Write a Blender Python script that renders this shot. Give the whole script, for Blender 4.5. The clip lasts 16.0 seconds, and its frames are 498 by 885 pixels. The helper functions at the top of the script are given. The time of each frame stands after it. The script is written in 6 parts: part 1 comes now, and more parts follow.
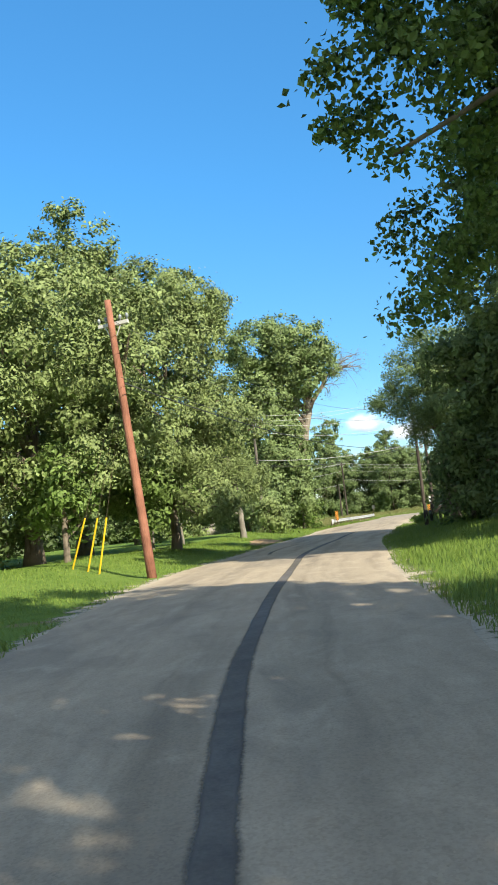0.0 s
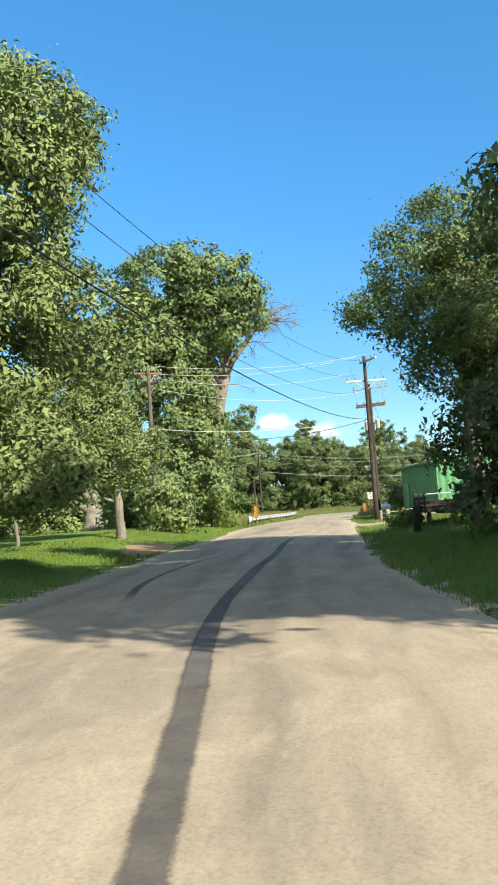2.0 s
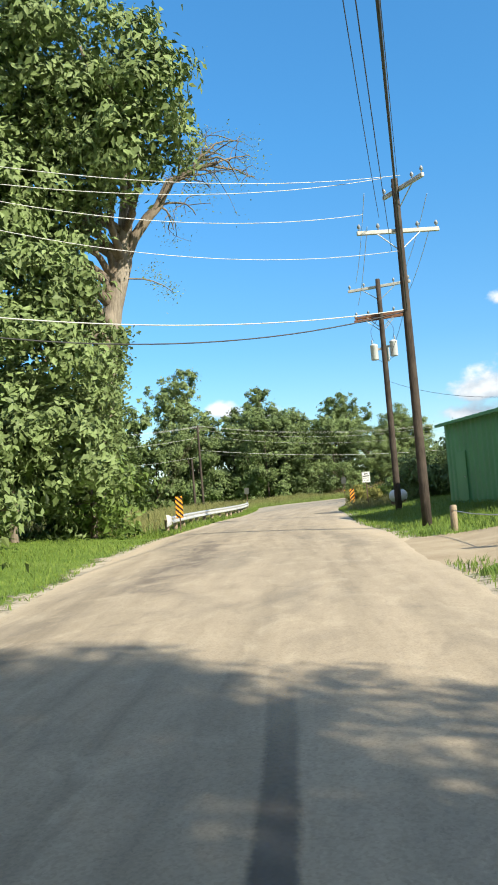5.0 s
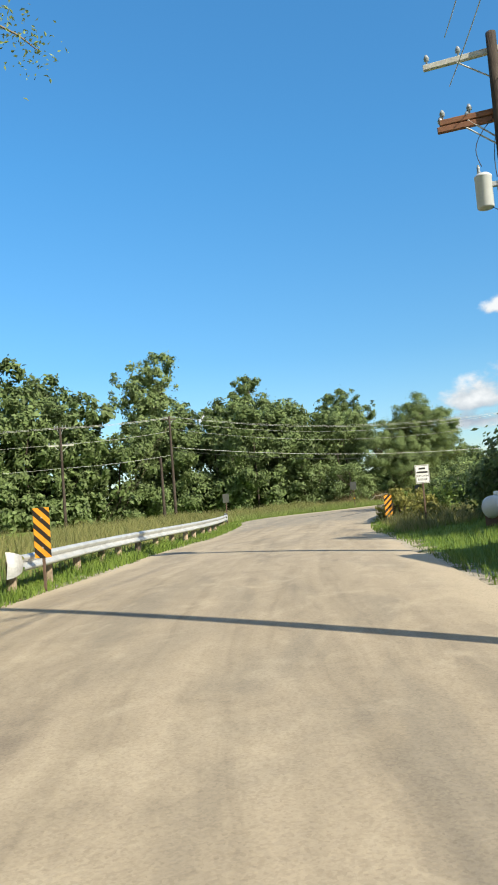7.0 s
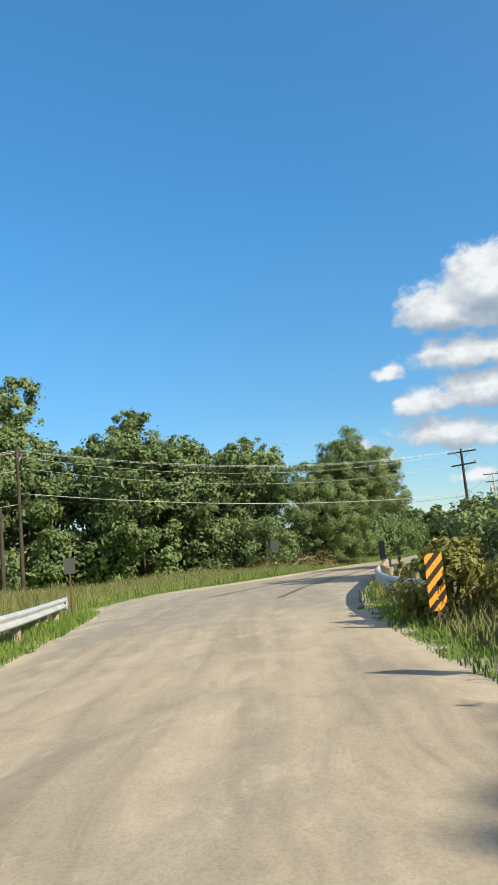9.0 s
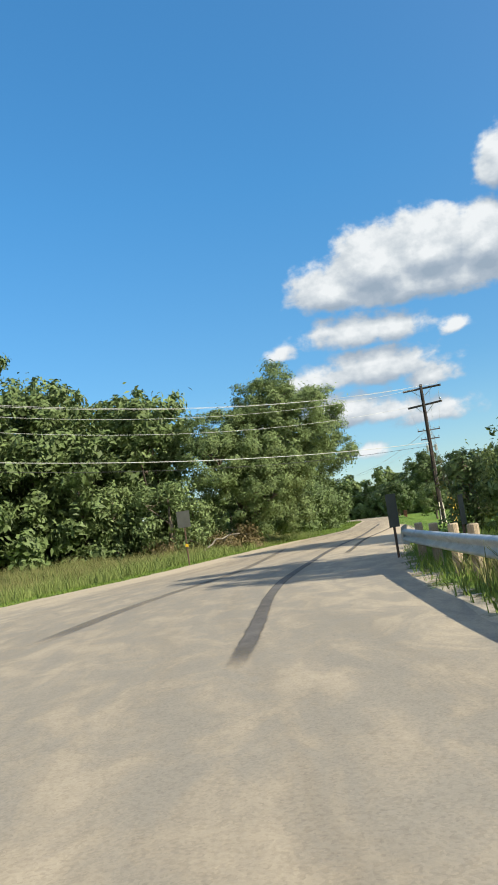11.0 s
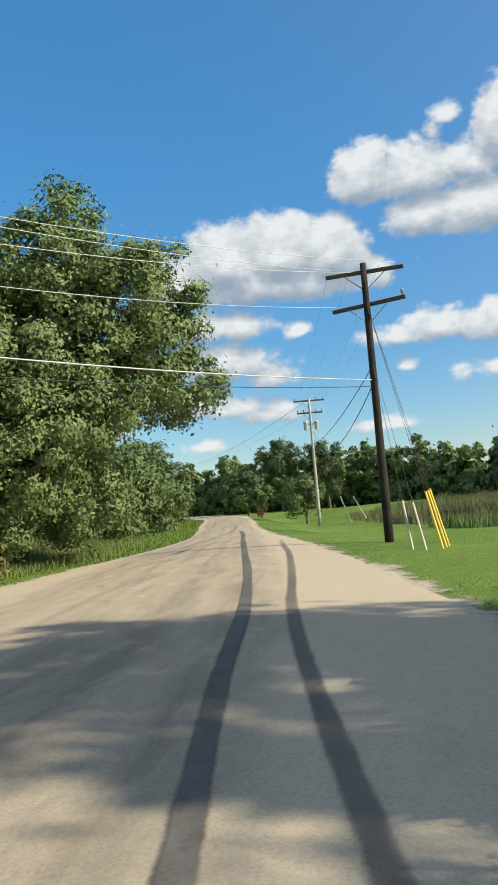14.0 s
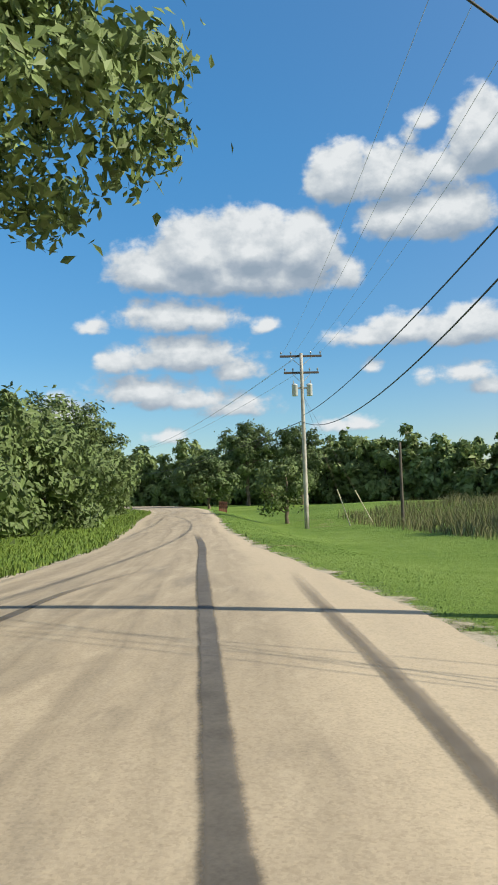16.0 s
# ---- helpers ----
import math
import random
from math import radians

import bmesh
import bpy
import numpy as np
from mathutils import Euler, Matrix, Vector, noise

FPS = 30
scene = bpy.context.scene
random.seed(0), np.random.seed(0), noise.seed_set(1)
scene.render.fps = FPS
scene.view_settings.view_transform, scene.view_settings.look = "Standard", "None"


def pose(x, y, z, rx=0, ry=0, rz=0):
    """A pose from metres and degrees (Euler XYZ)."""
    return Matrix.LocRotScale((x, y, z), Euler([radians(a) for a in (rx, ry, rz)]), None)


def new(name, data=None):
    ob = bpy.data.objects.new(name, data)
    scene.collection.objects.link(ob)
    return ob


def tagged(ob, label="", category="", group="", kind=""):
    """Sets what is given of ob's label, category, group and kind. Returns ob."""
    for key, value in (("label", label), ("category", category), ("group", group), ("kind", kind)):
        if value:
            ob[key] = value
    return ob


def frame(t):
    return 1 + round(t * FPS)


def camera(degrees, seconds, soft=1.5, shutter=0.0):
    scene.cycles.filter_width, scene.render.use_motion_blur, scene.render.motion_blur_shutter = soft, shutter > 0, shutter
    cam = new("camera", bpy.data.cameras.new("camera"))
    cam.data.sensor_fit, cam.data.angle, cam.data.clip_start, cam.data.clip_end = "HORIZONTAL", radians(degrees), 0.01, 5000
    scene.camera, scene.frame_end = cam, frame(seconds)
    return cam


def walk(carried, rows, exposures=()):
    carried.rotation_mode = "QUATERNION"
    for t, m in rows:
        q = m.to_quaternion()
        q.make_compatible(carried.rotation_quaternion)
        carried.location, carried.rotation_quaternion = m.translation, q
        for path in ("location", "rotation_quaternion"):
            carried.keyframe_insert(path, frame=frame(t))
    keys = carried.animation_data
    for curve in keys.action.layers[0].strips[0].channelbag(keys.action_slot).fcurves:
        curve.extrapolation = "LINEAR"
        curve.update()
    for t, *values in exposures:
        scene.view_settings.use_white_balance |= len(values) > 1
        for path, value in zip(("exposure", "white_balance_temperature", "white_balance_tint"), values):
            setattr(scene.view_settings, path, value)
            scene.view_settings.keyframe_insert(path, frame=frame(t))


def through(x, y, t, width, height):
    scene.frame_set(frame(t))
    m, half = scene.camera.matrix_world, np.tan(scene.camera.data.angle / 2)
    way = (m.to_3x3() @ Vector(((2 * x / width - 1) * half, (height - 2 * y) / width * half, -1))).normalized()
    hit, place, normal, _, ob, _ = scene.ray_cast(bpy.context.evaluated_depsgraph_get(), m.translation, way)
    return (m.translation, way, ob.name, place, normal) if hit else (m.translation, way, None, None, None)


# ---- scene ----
cam = camera(35.06, 16.0, 1.8)
# seconds, place in metres, turn in degrees
PATH = [
    (0.0, 5.293, 18.257, 1.354, 95.77, 6.18, -0.93),
    (0.5, 5.643, 22.745, 1.349, 95.31, 6.12, -2.52),
    (1.0, 5.959, 27.338, 1.341, 94.98, 5.95, -3.93),
    (1.5, 6.283, 31.782, 1.287, 94.87, 5.70, -5.99),
    (2.0, 6.701, 36.290, 1.242, 94.88, 3.91, -7.65),
    (2.5, 7.334, 40.796, 1.248, 95.02, 2.54, -8.28),
    (3.0, 7.962, 45.298, 1.360, 94.62, 3.21, -9.20),
    (3.5, 8.684, 49.656, 1.430, 94.18, 4.70, -10.12),
    (4.0, 9.471, 53.928, 1.437, 93.71, 5.15, -11.05),
    (4.2, 9.837, 55.624, 1.424, 93.68, 4.90, -11.32),
    (6.3, 14.331, 73.768, 1.357, 93.72, 4.33, -11.35),
    (6.5, 14.737, 75.668, 1.340, 93.69, 4.22, -11.41),
    (7.0, 15.861, 80.601, 1.325, 94.25, 4.52, -12.01),
    (7.5, 17.117, 85.543, 1.310, 96.04, 2.52, -13.07),
    (8.0, 18.310, 90.199, 1.305, 97.88, 1.55, -14.47),
    (8.5, 19.658, 94.988, 1.331, 98.32, 3.80, -17.02),
    (8.7, 20.201, 96.872, 1.341, 98.41, 4.60, -18.14),
    (10.8, 26.071, 114.310, 1.190, 96.69, 7.04, -25.44),
    (11.0, 26.839, 115.867, 1.191, 96.21, 8.02, -26.73),
    (11.5, 28.849, 119.742, 1.304, 94.97, 9.06, -30.20),
    (12.0, 30.950, 123.538, 1.286, 94.41, 8.65, -32.33),
    (12.5, 33.377, 127.318, 1.330, 94.30, 8.49, -34.03),
    (13.0, 35.808, 130.948, 1.325, 94.13, 7.03, -36.10),
    (13.5, 38.405, 134.459, 1.396, 93.98, 5.70, -37.74),
    (14.0, 41.083, 137.973, 1.458, 94.34, 4.81, -38.83),
    (14.5, 43.800, 141.444, 1.489, 95.07, 3.60, -39.32),
    (15.0, 46.423, 144.798, 1.478, 95.75, 2.65, -39.76),
    (15.5, 49.151, 148.118, 1.391, 95.22, 2.24, -40.36),
    (16.0, 51.504, 151.284, 1.257, 93.68, 1.80, -41.86),
]
walk(cam, [(t, pose(x, y, z, rx, ry, rz)) for t, x, y, z, rx, ry, rz in PATH],
     exposures=[(0, 0.94, 6050, 8), (4.2, 0.92, 6050, 8), (6.3, 0.74, 6180, 8), (8.7, 0.62, 6180, 8), (11, 0.60, 6150, 8), (13.5, 0.52, 6150, 8), (16, 0.45, 6150, 8)])

# ---- world, sun, exposure ----
SUN_AZ, SUN_EL = 145.0, 33.0
SUN = Vector((math.sin(radians(SUN_AZ)) * math.cos(radians(SUN_EL)), math.cos(radians(SUN_AZ)) * math.cos(radians(SUN_EL)), math.sin(radians(SUN_EL))))
SKY, SUN_POWER = 0.10, 4.8


sun = new("sun", bpy.data.lights.new("sun", "SUN"))
sun.data.energy, sun.data.angle, sun.data.color = SUN_POWER, radians(0.6), (1.0, 0.88, 0.68)
sun.rotation_mode = "QUATERNION"
sun.rotation_quaternion = SUN.to_track_quat("Z", "Y")


class Nodes:
    """A small builder for node trees."""

    def __init__(self, tree):
        self.t = tree

    def add(self, kind, **props):
        n = self.t.nodes.new(kind)
        for k, v in props.items():
            setattr(n, k, v)
        return n

    def put(self, socket, value):
        if isinstance(value, bpy.types.NodeSocket):
            self.t.links.new(value, socket)
        elif value is not None:
            socket.default_value = value

    def math(self, op, a, b=None, c=None, clamp=False):
        n = self.add("ShaderNodeMath", operation=op, use_clamp=clamp)
        for i, v in enumerate((a, b, c)):
            self.put(n.inputs[i], v)
        return n.outputs[0]

    def vec(self, op, a, b=None, scale=None):
        n = self.add("ShaderNodeVectorMath", operation=op)
        self.put(n.inputs[0], a)
        self.put(n.inputs[1], b)
        if scale is not None:
            self.put(n.inputs["Scale"], scale)
        return n.outputs[0]

    def noise(self, vector, scale, detail=4.0, rough=0.55, distort=0.0):
        n = self.add("ShaderNodeTexNoise")
        self.put(n.inputs["Vector"], vector)
        n.inputs["Scale"].default_value, n.inputs["Detail"].default_value = scale, detail
        n.inputs["Roughness"].default_value, n.inputs["Distortion"].default_value = rough, distort
        return n.outputs[0]

    def ramp(self, fac, stops):
        n = self.add("ShaderNodeValToRGB")
        self.put(n.inputs[0], fac)
        e = n.color_ramp.elements
        while len(e) < len(stops):
            e.new(0.5)
        for el, (p, c) in zip(e, stops):
            el.position = p
            el.color = (*c, 1.0) if len(c) == 3 else c
        return n.outputs[0]

    def step(self, x, lo, hi):
        n = self.add("ShaderNodeMapRange", interpolation_type="SMOOTHSTEP")
        self.put(n.inputs[0], x)
        n.inputs[1].default_value, n.inputs[2].default_value = lo, hi
        return n.outputs[0]

    def mix(self, fac, a, b, blend="MIX"):
        n = self.add("ShaderNodeMix", data_type="RGBA", blend_type=blend)
        self.put(n.inputs[0], fac)
        self.put(n.inputs[6], a)
        self.put(n.inputs[7], b)
        return n.outputs[2]

    def bump(self, height, strength, distance):
        n = self.add("ShaderNodeBump")
        n.inputs["Strength"].default_value, n.inputs["Distance"].default_value = strength, distance
        self.put(n.inputs["Height"], height)
        return n.outputs[0]


world = bpy.data.worlds.new("world")
scene.world = world
world.use_nodes = True
wt = world.node_tree
wt.nodes.clear()
w = Nodes(wt)
sky = w.add("ShaderNodeTexSky", sky_type="NISHITA", sun_disc=False)
sky.sun_elevation, sky.sun_rotation = radians(SUN_EL), radians(SUN_AZ)
sky.altitude, sky.air_density, sky.dust_density, sky.ozone_density = 100, 1.0, 0.2, 3.0
way = w.add("ShaderNodeTexCoord").outputs["Generated"]
sep = w.add("ShaderNodeSeparateXYZ")
w.put(sep.inputs[0], way)
AZ = w.math("MULTIPLY", w.math("ARCTAN2", sep.outputs[0], sep.outputs[1]), 57.2958)
EL = w.math("MULTIPLY", w.math("ARCSINE", sep.outputs[2]), 57.2958)
# fair-weather cumulus: bearing, height, half width, half height in degrees
CLOUDS = [(35.3, 16.4, 3.8, 1.9), (38.6, 17.8, 3.8, 2.8), (42.6, 18.1, 4.3, 2.9), (46.4, 17.7, 3.1, 2.8), (49.4, 15.7, 1.9, 1.3), (41.9, 16, 9, 1.9),
          (49.3, 22.4, 2.9, 2.4), (52.9, 22.1, 3.8, 2.2), (53.2, 19.3, 2.9, 1.9), (56.8, 19.2, 3.8, 2.2), (57, 22.1, 2.7, 1.4),
          (55.5, 25.1, 1.3, 0.8), (54.5, 24.2, 0.9, 0.7), (59.6, 24, 2.7, 3), (36.4, 13.1, 3.8, 1.4), (39.3, 12.9, 2.9, 1.2), (43.5, 12.2, 1.2, 0.7),
          (30.7, 12.1, 1.2, 0.6), (37.2, 10.3, 5.9, 1.4), (41.3, 9.2, 2.1, 1), (32.7, 9.9, 1.9, 1.1), (34.3, 7.7, 4.1, 1.2), (40.8, 6.5, 3.4, 1),
          (37.5, 7, 5.7, 1), (36.2, 4.4, 1.5, 0.6), (53.7, 11.6, 3.4, 1.3), (58, 11.4, 3.4, 1.7), (50.8, 11.1, 2.9, 0.8), (57.4, 8.1, 2, 0.8),
          (54.9, 7.9, 0.9, 0.7), (51.1, 8.8, 0.7, 0.5), (59.3, 7, 1.6, 0.6), (49.5, 4.8, 2.9, 0.6), (10, 6.2, 1.7, 0.7), (13.4, 5.4, 1.9, 0.8),
          (28.6, 6.2, 2.8, 1.1), (28.3, 4.5, 2.6, 0.6)]


def cover(lift):
    """How far inside a cloud the way lies, in degrees, lift degrees above it."""
    el = w.math("ADD", EL, lift)
    at = w.add("ShaderNodeCombineXYZ")
    w.put(at.inputs[0], AZ)
    w.put(at.inputs[1], w.math("MULTIPLY", el, 1.35))
    big = w.noise(at.outputs[0], 0.30, 2.0, 0.5, 0.2)
    puff = w.noise(at.outputs[0], 0.75, 6.0, 0.55, 0.1)
    best = None
    for a, e, ra, re in CLOUDS:
        da = w.math("MULTIPLY", w.math("SUBTRACT", AZ, a), 1 / ra)
        up = w.math("SUBTRACT", el, e - 0.35 * re)
        de = w.math("MAXIMUM", w.math("MULTIPLY", up, 0.78 / re), w.math("MULTIPLY", up, -1.5 / re))
        q = w.math("SQRT", w.math("ADD", w.math("MULTIPLY", da, da), w.math("MULTIPLY", de, de)))
        d = w.math("MULTIPLY", w.math("SUBTRACT", 1.0, q), 0.35 + 0.95 * re)
        best = d if best is None else w.math("MAXIMUM", best, d)
    # more of them added, unseen, in the rest of the sky to whiten its fill
    far = w.math("MAXIMUM", w.step(w.math("ABSOLUTE", w.math("SUBTRACT", AZ, 30.0)), 55.0, 75.0), w.step(el, 50.0, 62.0))
    field = w.math("MULTIPLY", w.math("SUBTRACT", w.noise(way, 2.6, 3.0), 0.47), 16.0)
    best = w.math("MAXIMUM", best, w.math("SUBTRACT", field, w.math("MULTIPLY", w.math("SUBTRACT", 1.0, far), 9.0)))
    best = w.math("MAXIMUM", best, -3.0)
    rough = w.math("ADD", w.math("MULTIPLY", w.math("SUBTRACT", big, 0.5), 1.3), w.math("MULTIPLY", w.math("SUBTRACT", puff, 0.5), 1.9))
    return w.math("ADD", best, rough)


c0, c1 = cover(0.0), cover(1.2)
alpha = w.step(c0, -0.22, 0.68)
light = w.math("MULTIPLY_ADD", w.math("SUBTRACT", c0, c1), 0.40, 0.52, clamp=True)
cloud = w.ramp(light, [(0.0, (2.3, 2.75, 3.25)), (0.35, (3.0, 3.35, 3.75)), (0.72, (4.6, 4.75, 4.8)), (1.0, (6.0, 5.95, 5.8))])
back = w.add("ShaderNodeBackground")
back.inputs["Strength"].default_value = SKY
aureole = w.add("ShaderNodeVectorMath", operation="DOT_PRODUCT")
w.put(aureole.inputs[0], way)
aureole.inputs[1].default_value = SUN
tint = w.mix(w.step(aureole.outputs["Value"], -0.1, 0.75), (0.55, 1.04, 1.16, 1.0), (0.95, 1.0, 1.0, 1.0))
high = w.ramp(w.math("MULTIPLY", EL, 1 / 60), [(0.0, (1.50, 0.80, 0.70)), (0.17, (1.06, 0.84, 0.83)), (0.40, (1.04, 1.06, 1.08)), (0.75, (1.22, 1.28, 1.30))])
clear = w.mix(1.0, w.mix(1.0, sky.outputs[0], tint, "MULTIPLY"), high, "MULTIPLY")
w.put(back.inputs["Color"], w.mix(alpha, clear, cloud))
wout = w.add("ShaderNodeOutputWorld")
w.put(wout.inputs[0], back.outputs[0])


# ---- materials ----
def material(name, build):
    m = bpy.data.materials.new(name)
    m.use_nodes = True
    n = Nodes(m.node_tree)
    m.node_tree.nodes.clear()
    out = n.add("ShaderNodeOutputMaterial")
    n.put(out.inputs[0], build(n))
    return m


def surface(n, color, rough=0.7, normal=None, metal=0.0, spec=0.5):
    p = n.add("ShaderNodeBsdfPrincipled")
    n.put(p.inputs["Base Color"], color if isinstance(color, bpy.types.NodeSocket) else (*color, 1.0))
    n.put(p.inputs["Roughness"], rough)
    n.put(p.inputs["Metallic"], metal)
    n.put(p.inputs["Specular IOR Level"], spec)
    if normal is not None:
        n.put(p.inputs["Normal"], normal)
    return p.outputs[0]


def place(n):
    return n.add("ShaderNodeNewGeometry").outputs["Position"]


def simple(name, color, rough=0.6, metal=0.0, vary=0.25, scale=6.0, bump=0.0):
    def build(n):
        p = n.add("ShaderNodeTexCoord").outputs["Object"]
        a, b = n.noise(p, scale, 5.0), n.noise(p, scale * 9, 3.0)
        f = n.math("ADD", n.math("MULTIPLY", a, 0.65), n.math("MULTIPLY", b, 0.35))
        lo, hi = [c * (1 - vary) for c in color], [min(1.0, c * (1 + vary)) for c in color]
        col = n.ramp(f, [(0.32, lo), (0.68, hi)])
        nor = n.bump(f, bump, 0.01) if bump else None
        return surface(n, col, n.math("MULTIPLY_ADD", a, 0.2, rough - 0.1), nor, metal)
    return material(name, build)


def leafy(name, dark, mid, lit, through=0.35):
    """Leaves: shaded by the rounded mass that they belong to and by their own turn."""
    def build(n):
        geo = n.add("ShaderNodeNewGeometry")
        mass = n.add("ShaderNodeAttribute", attribute_name="mass").outputs["Vector"]
        nor = n.vec("NORMALIZE", n.vec("ADD", n.vec("SCALE", mass, None, 0.9), geo.outputs["Normal"]))
        r = geo.outputs["Random Per Island"]
        big, clump = n.noise(geo.outputs["Position"], 0.4, 3.0), n.noise(geo.outputs["Position"], 1.9, 3.0)
        f = n.math("ADD", n.math("MULTIPLY", r, 0.34), n.math("ADD", n.math("MULTIPLY", big, 0.36), n.math("MULTIPLY", clump, 0.36)))
        col = n.ramp(f, [(0.24, dark), (0.52, mid), (0.84, lit)])
        p = surface(n, col, 0.55, nor, 0.0, 0.3)
        tr = n.add("ShaderNodeBsdfTranslucent")
        n.put(tr.inputs["Color"], n.mix(0.4, col, (0.17, 0.22, 0.06, 1)))
        n.put(tr.inputs["Normal"], nor)
        mx = n.add("ShaderNodeMixShader")
        mx.inputs[0].default_value = through
        n.put(mx.inputs[1], p)
        n.put(mx.inputs[2], tr.outputs[0])
        return mx.outputs[0]
    return material(name, build)


def bark_like(name, dark, lit, ridge=14.0):
    def build(n):
        p = n.add("ShaderNodeTexCoord").outputs["Object"]
        s = n.vec("MULTIPLY", p, (1.0, 1.0, 0.12))
        a = n.noise(s, ridge, 5.0, 0.6, 0.6)
        b = n.noise(p, 1.3, 4.0)
        col = n.mix(n.step(b, 0.35, 0.7), n.ramp(a, [(0.3, dark), (0.7, lit)]), (*[c * 1.25 for c in lit], 1), "MIX")
        return surface(n, col, 0.88, n.bump(a, 0.7, 0.03), 0.0, 0.2)
    return material(name, build)


def road_build(n):
    uv = n.add("ShaderNodeUVMap").outputs[0]
    p = place(n)
    sx = n.add("ShaderNodeSeparateXYZ")
    n.put(sx.inputs[0], uv)

    def run(across, along, detail=5.0, distort=0.5):
        """Noise drawn out along the lane."""
        v = n.add("ShaderNodeCombineXYZ")
        n.put(v.inputs[0], n.math("MULTIPLY", sx.outputs[0], across))
        n.put(v.inputs[1], n.math("MULTIPLY", sx.outputs[1], along))
        return n.noise(v.outputs[0], 1.0, detail, 0.62, distort)

    streak, patch, mottle = run(1.5, 0.07), run(0.42, 0.15, 6.0, 1.0), run(1.9, 0.9, 6.0, 0.6)
    blotch = n.noise(p, 0.22, 5.0, 0.6, 0.8)
    stone = n.add("ShaderNodeTexVoronoi", feature="F1")
    n.put(stone.inputs["Vector"], p)
    stone.inputs["Scale"].default_value = 62.0
    chip = n.math("MULTIPLY", stone.outputs["Color"], 1.0)
    fine, grit = n.noise(p, 38.0, 4.0, 0.75), n.noise(p, 8.0, 4.0, 0.65)
    base = n.ramp(streak, [(0.28, (0.33, 0.285, 0.225)), (0.48, (0.47, 0.405, 0.315)), (0.74, (0.56, 0.48, 0.375))])
    worn = n.mix(n.math("MULTIPLY", n.step(patch, 0.50, 0.66), 0.42), base, (0.255, 0.238, 0.21, 1))
    worn = n.mix(n.math("MULTIPLY", n.step(mottle, 0.52, 0.70), 0.32), worn, (0.25, 0.225, 0.19, 1))
    pale = n.mix(n.math("MULTIPLY", n.step(mottle, 0.50, 0.30), 0.45), worn, (0.64, 0.56, 0.44, 1))
    edge = n.math("SUBTRACT", n.math("ABSOLUTE", sx.outputs[0]), n.math("MULTIPLY", blotch, 0.9))
    dusty = n.mix(n.math("MULTIPLY", n.step(edge, 2.3, 3.1), 0.75), pale, (0.66, 0.57, 0.44, 1))
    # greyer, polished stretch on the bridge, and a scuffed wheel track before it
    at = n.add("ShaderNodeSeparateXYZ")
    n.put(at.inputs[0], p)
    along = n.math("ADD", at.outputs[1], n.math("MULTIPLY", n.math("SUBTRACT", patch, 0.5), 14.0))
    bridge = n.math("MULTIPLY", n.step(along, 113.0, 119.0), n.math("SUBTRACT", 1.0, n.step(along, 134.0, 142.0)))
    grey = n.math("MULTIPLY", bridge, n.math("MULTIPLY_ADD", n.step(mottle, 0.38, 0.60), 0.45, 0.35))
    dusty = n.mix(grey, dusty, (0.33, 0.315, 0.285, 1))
    scuff = n.math("MULTIPLY", n.step(along, 72.0, 78.0), n.math("SUBTRACT", 1.0, n.step(along, 84.0, 89.0)))
    track = n.math("SUBTRACT", 1.0, n.step(n.math("ABSOLUTE", n.math("ADD", sx.outputs[0], n.math("MULTIPLY_ADD", blotch, 1.2, 0.9))), 0.25, 0.95))
    dusty = n.mix(n.math("MULTIPLY", n.math("MULTIPLY", scuff, track), n.math("MULTIPLY_ADD", n.step(mottle, 0.40, 0.62), 0.5, 0.25)), dusty, (0.19, 0.165, 0.145, 1))
    grain = n.math("ADD", n.math("MULTIPLY", fine, 0.45), n.math("ADD", n.math("MULTIPLY", grit, 0.25), n.math("MULTIPLY", chip, 0.30)))
    col = n.mix(0.34, dusty, n.ramp(grain, [(0.28, (0.36, 0.35, 0.34)), (0.52, (1.0, 1.0, 1.0)), (0.75, (1.35, 1.33, 1.28))]), "MULTIPLY")
    h = n.math("ADD", n.math("MULTIPLY", chip, 0.6), n.math("ADD", fine, grit))
    return surface(n, n.mix(1.0, col, (0.82, 0.785, 0.725, 1), "MULTIPLY"), 0.92, n.bump(h, 0.25, 0.008), 0.0, 0.2)


def tar_build(n):
    """Tar with ragged edges that thin out over the stones."""
    p = place(n)
    s = n.add("ShaderNodeSeparateXYZ")
    n.put(s.inputs[0], n.add("ShaderNodeAttribute", attribute_name="mass").outputs["Vector"])
    a, f = n.noise(p, 3.0, 5.0, 0.65), n.noise(p, 34.0, 4.0, 0.7)
    col = n.ramp(n.math("ADD", n.math("MULTIPLY", a, 0.6), n.math("MULTIPLY", f, 0.4)), [(0.32, (0.070, 0.062, 0.054)), (0.72, (0.185, 0.165, 0.140))])
    tar = surface(n, col, 0.8, n.bump(f, 0.3, 0.006))
    rim = n.math("ADD", n.math("MULTIPLY", n.math("ABSOLUTE", s.outputs[0]), 2.0), n.math("MULTIPLY", n.math("SUBTRACT", n.math("ADD", n.math("MULTIPLY", a, 0.5), n.math("MULTIPLY", f, 0.5)), 0.5), 0.75))
    there = n.math("SUBTRACT", 1.0, n.step(rim, 0.55, 1.0))
    mx = n.add("ShaderNodeMixShader")
    n.put(mx.inputs[0], n.math("MULTIPLY", there, s.outputs[2], clamp=True))
    n.put(mx.inputs[1], n.add("ShaderNodeBsdfTransparent").outputs[0])
    n.put(mx.inputs[2], tar)
    return mx.outputs[0]


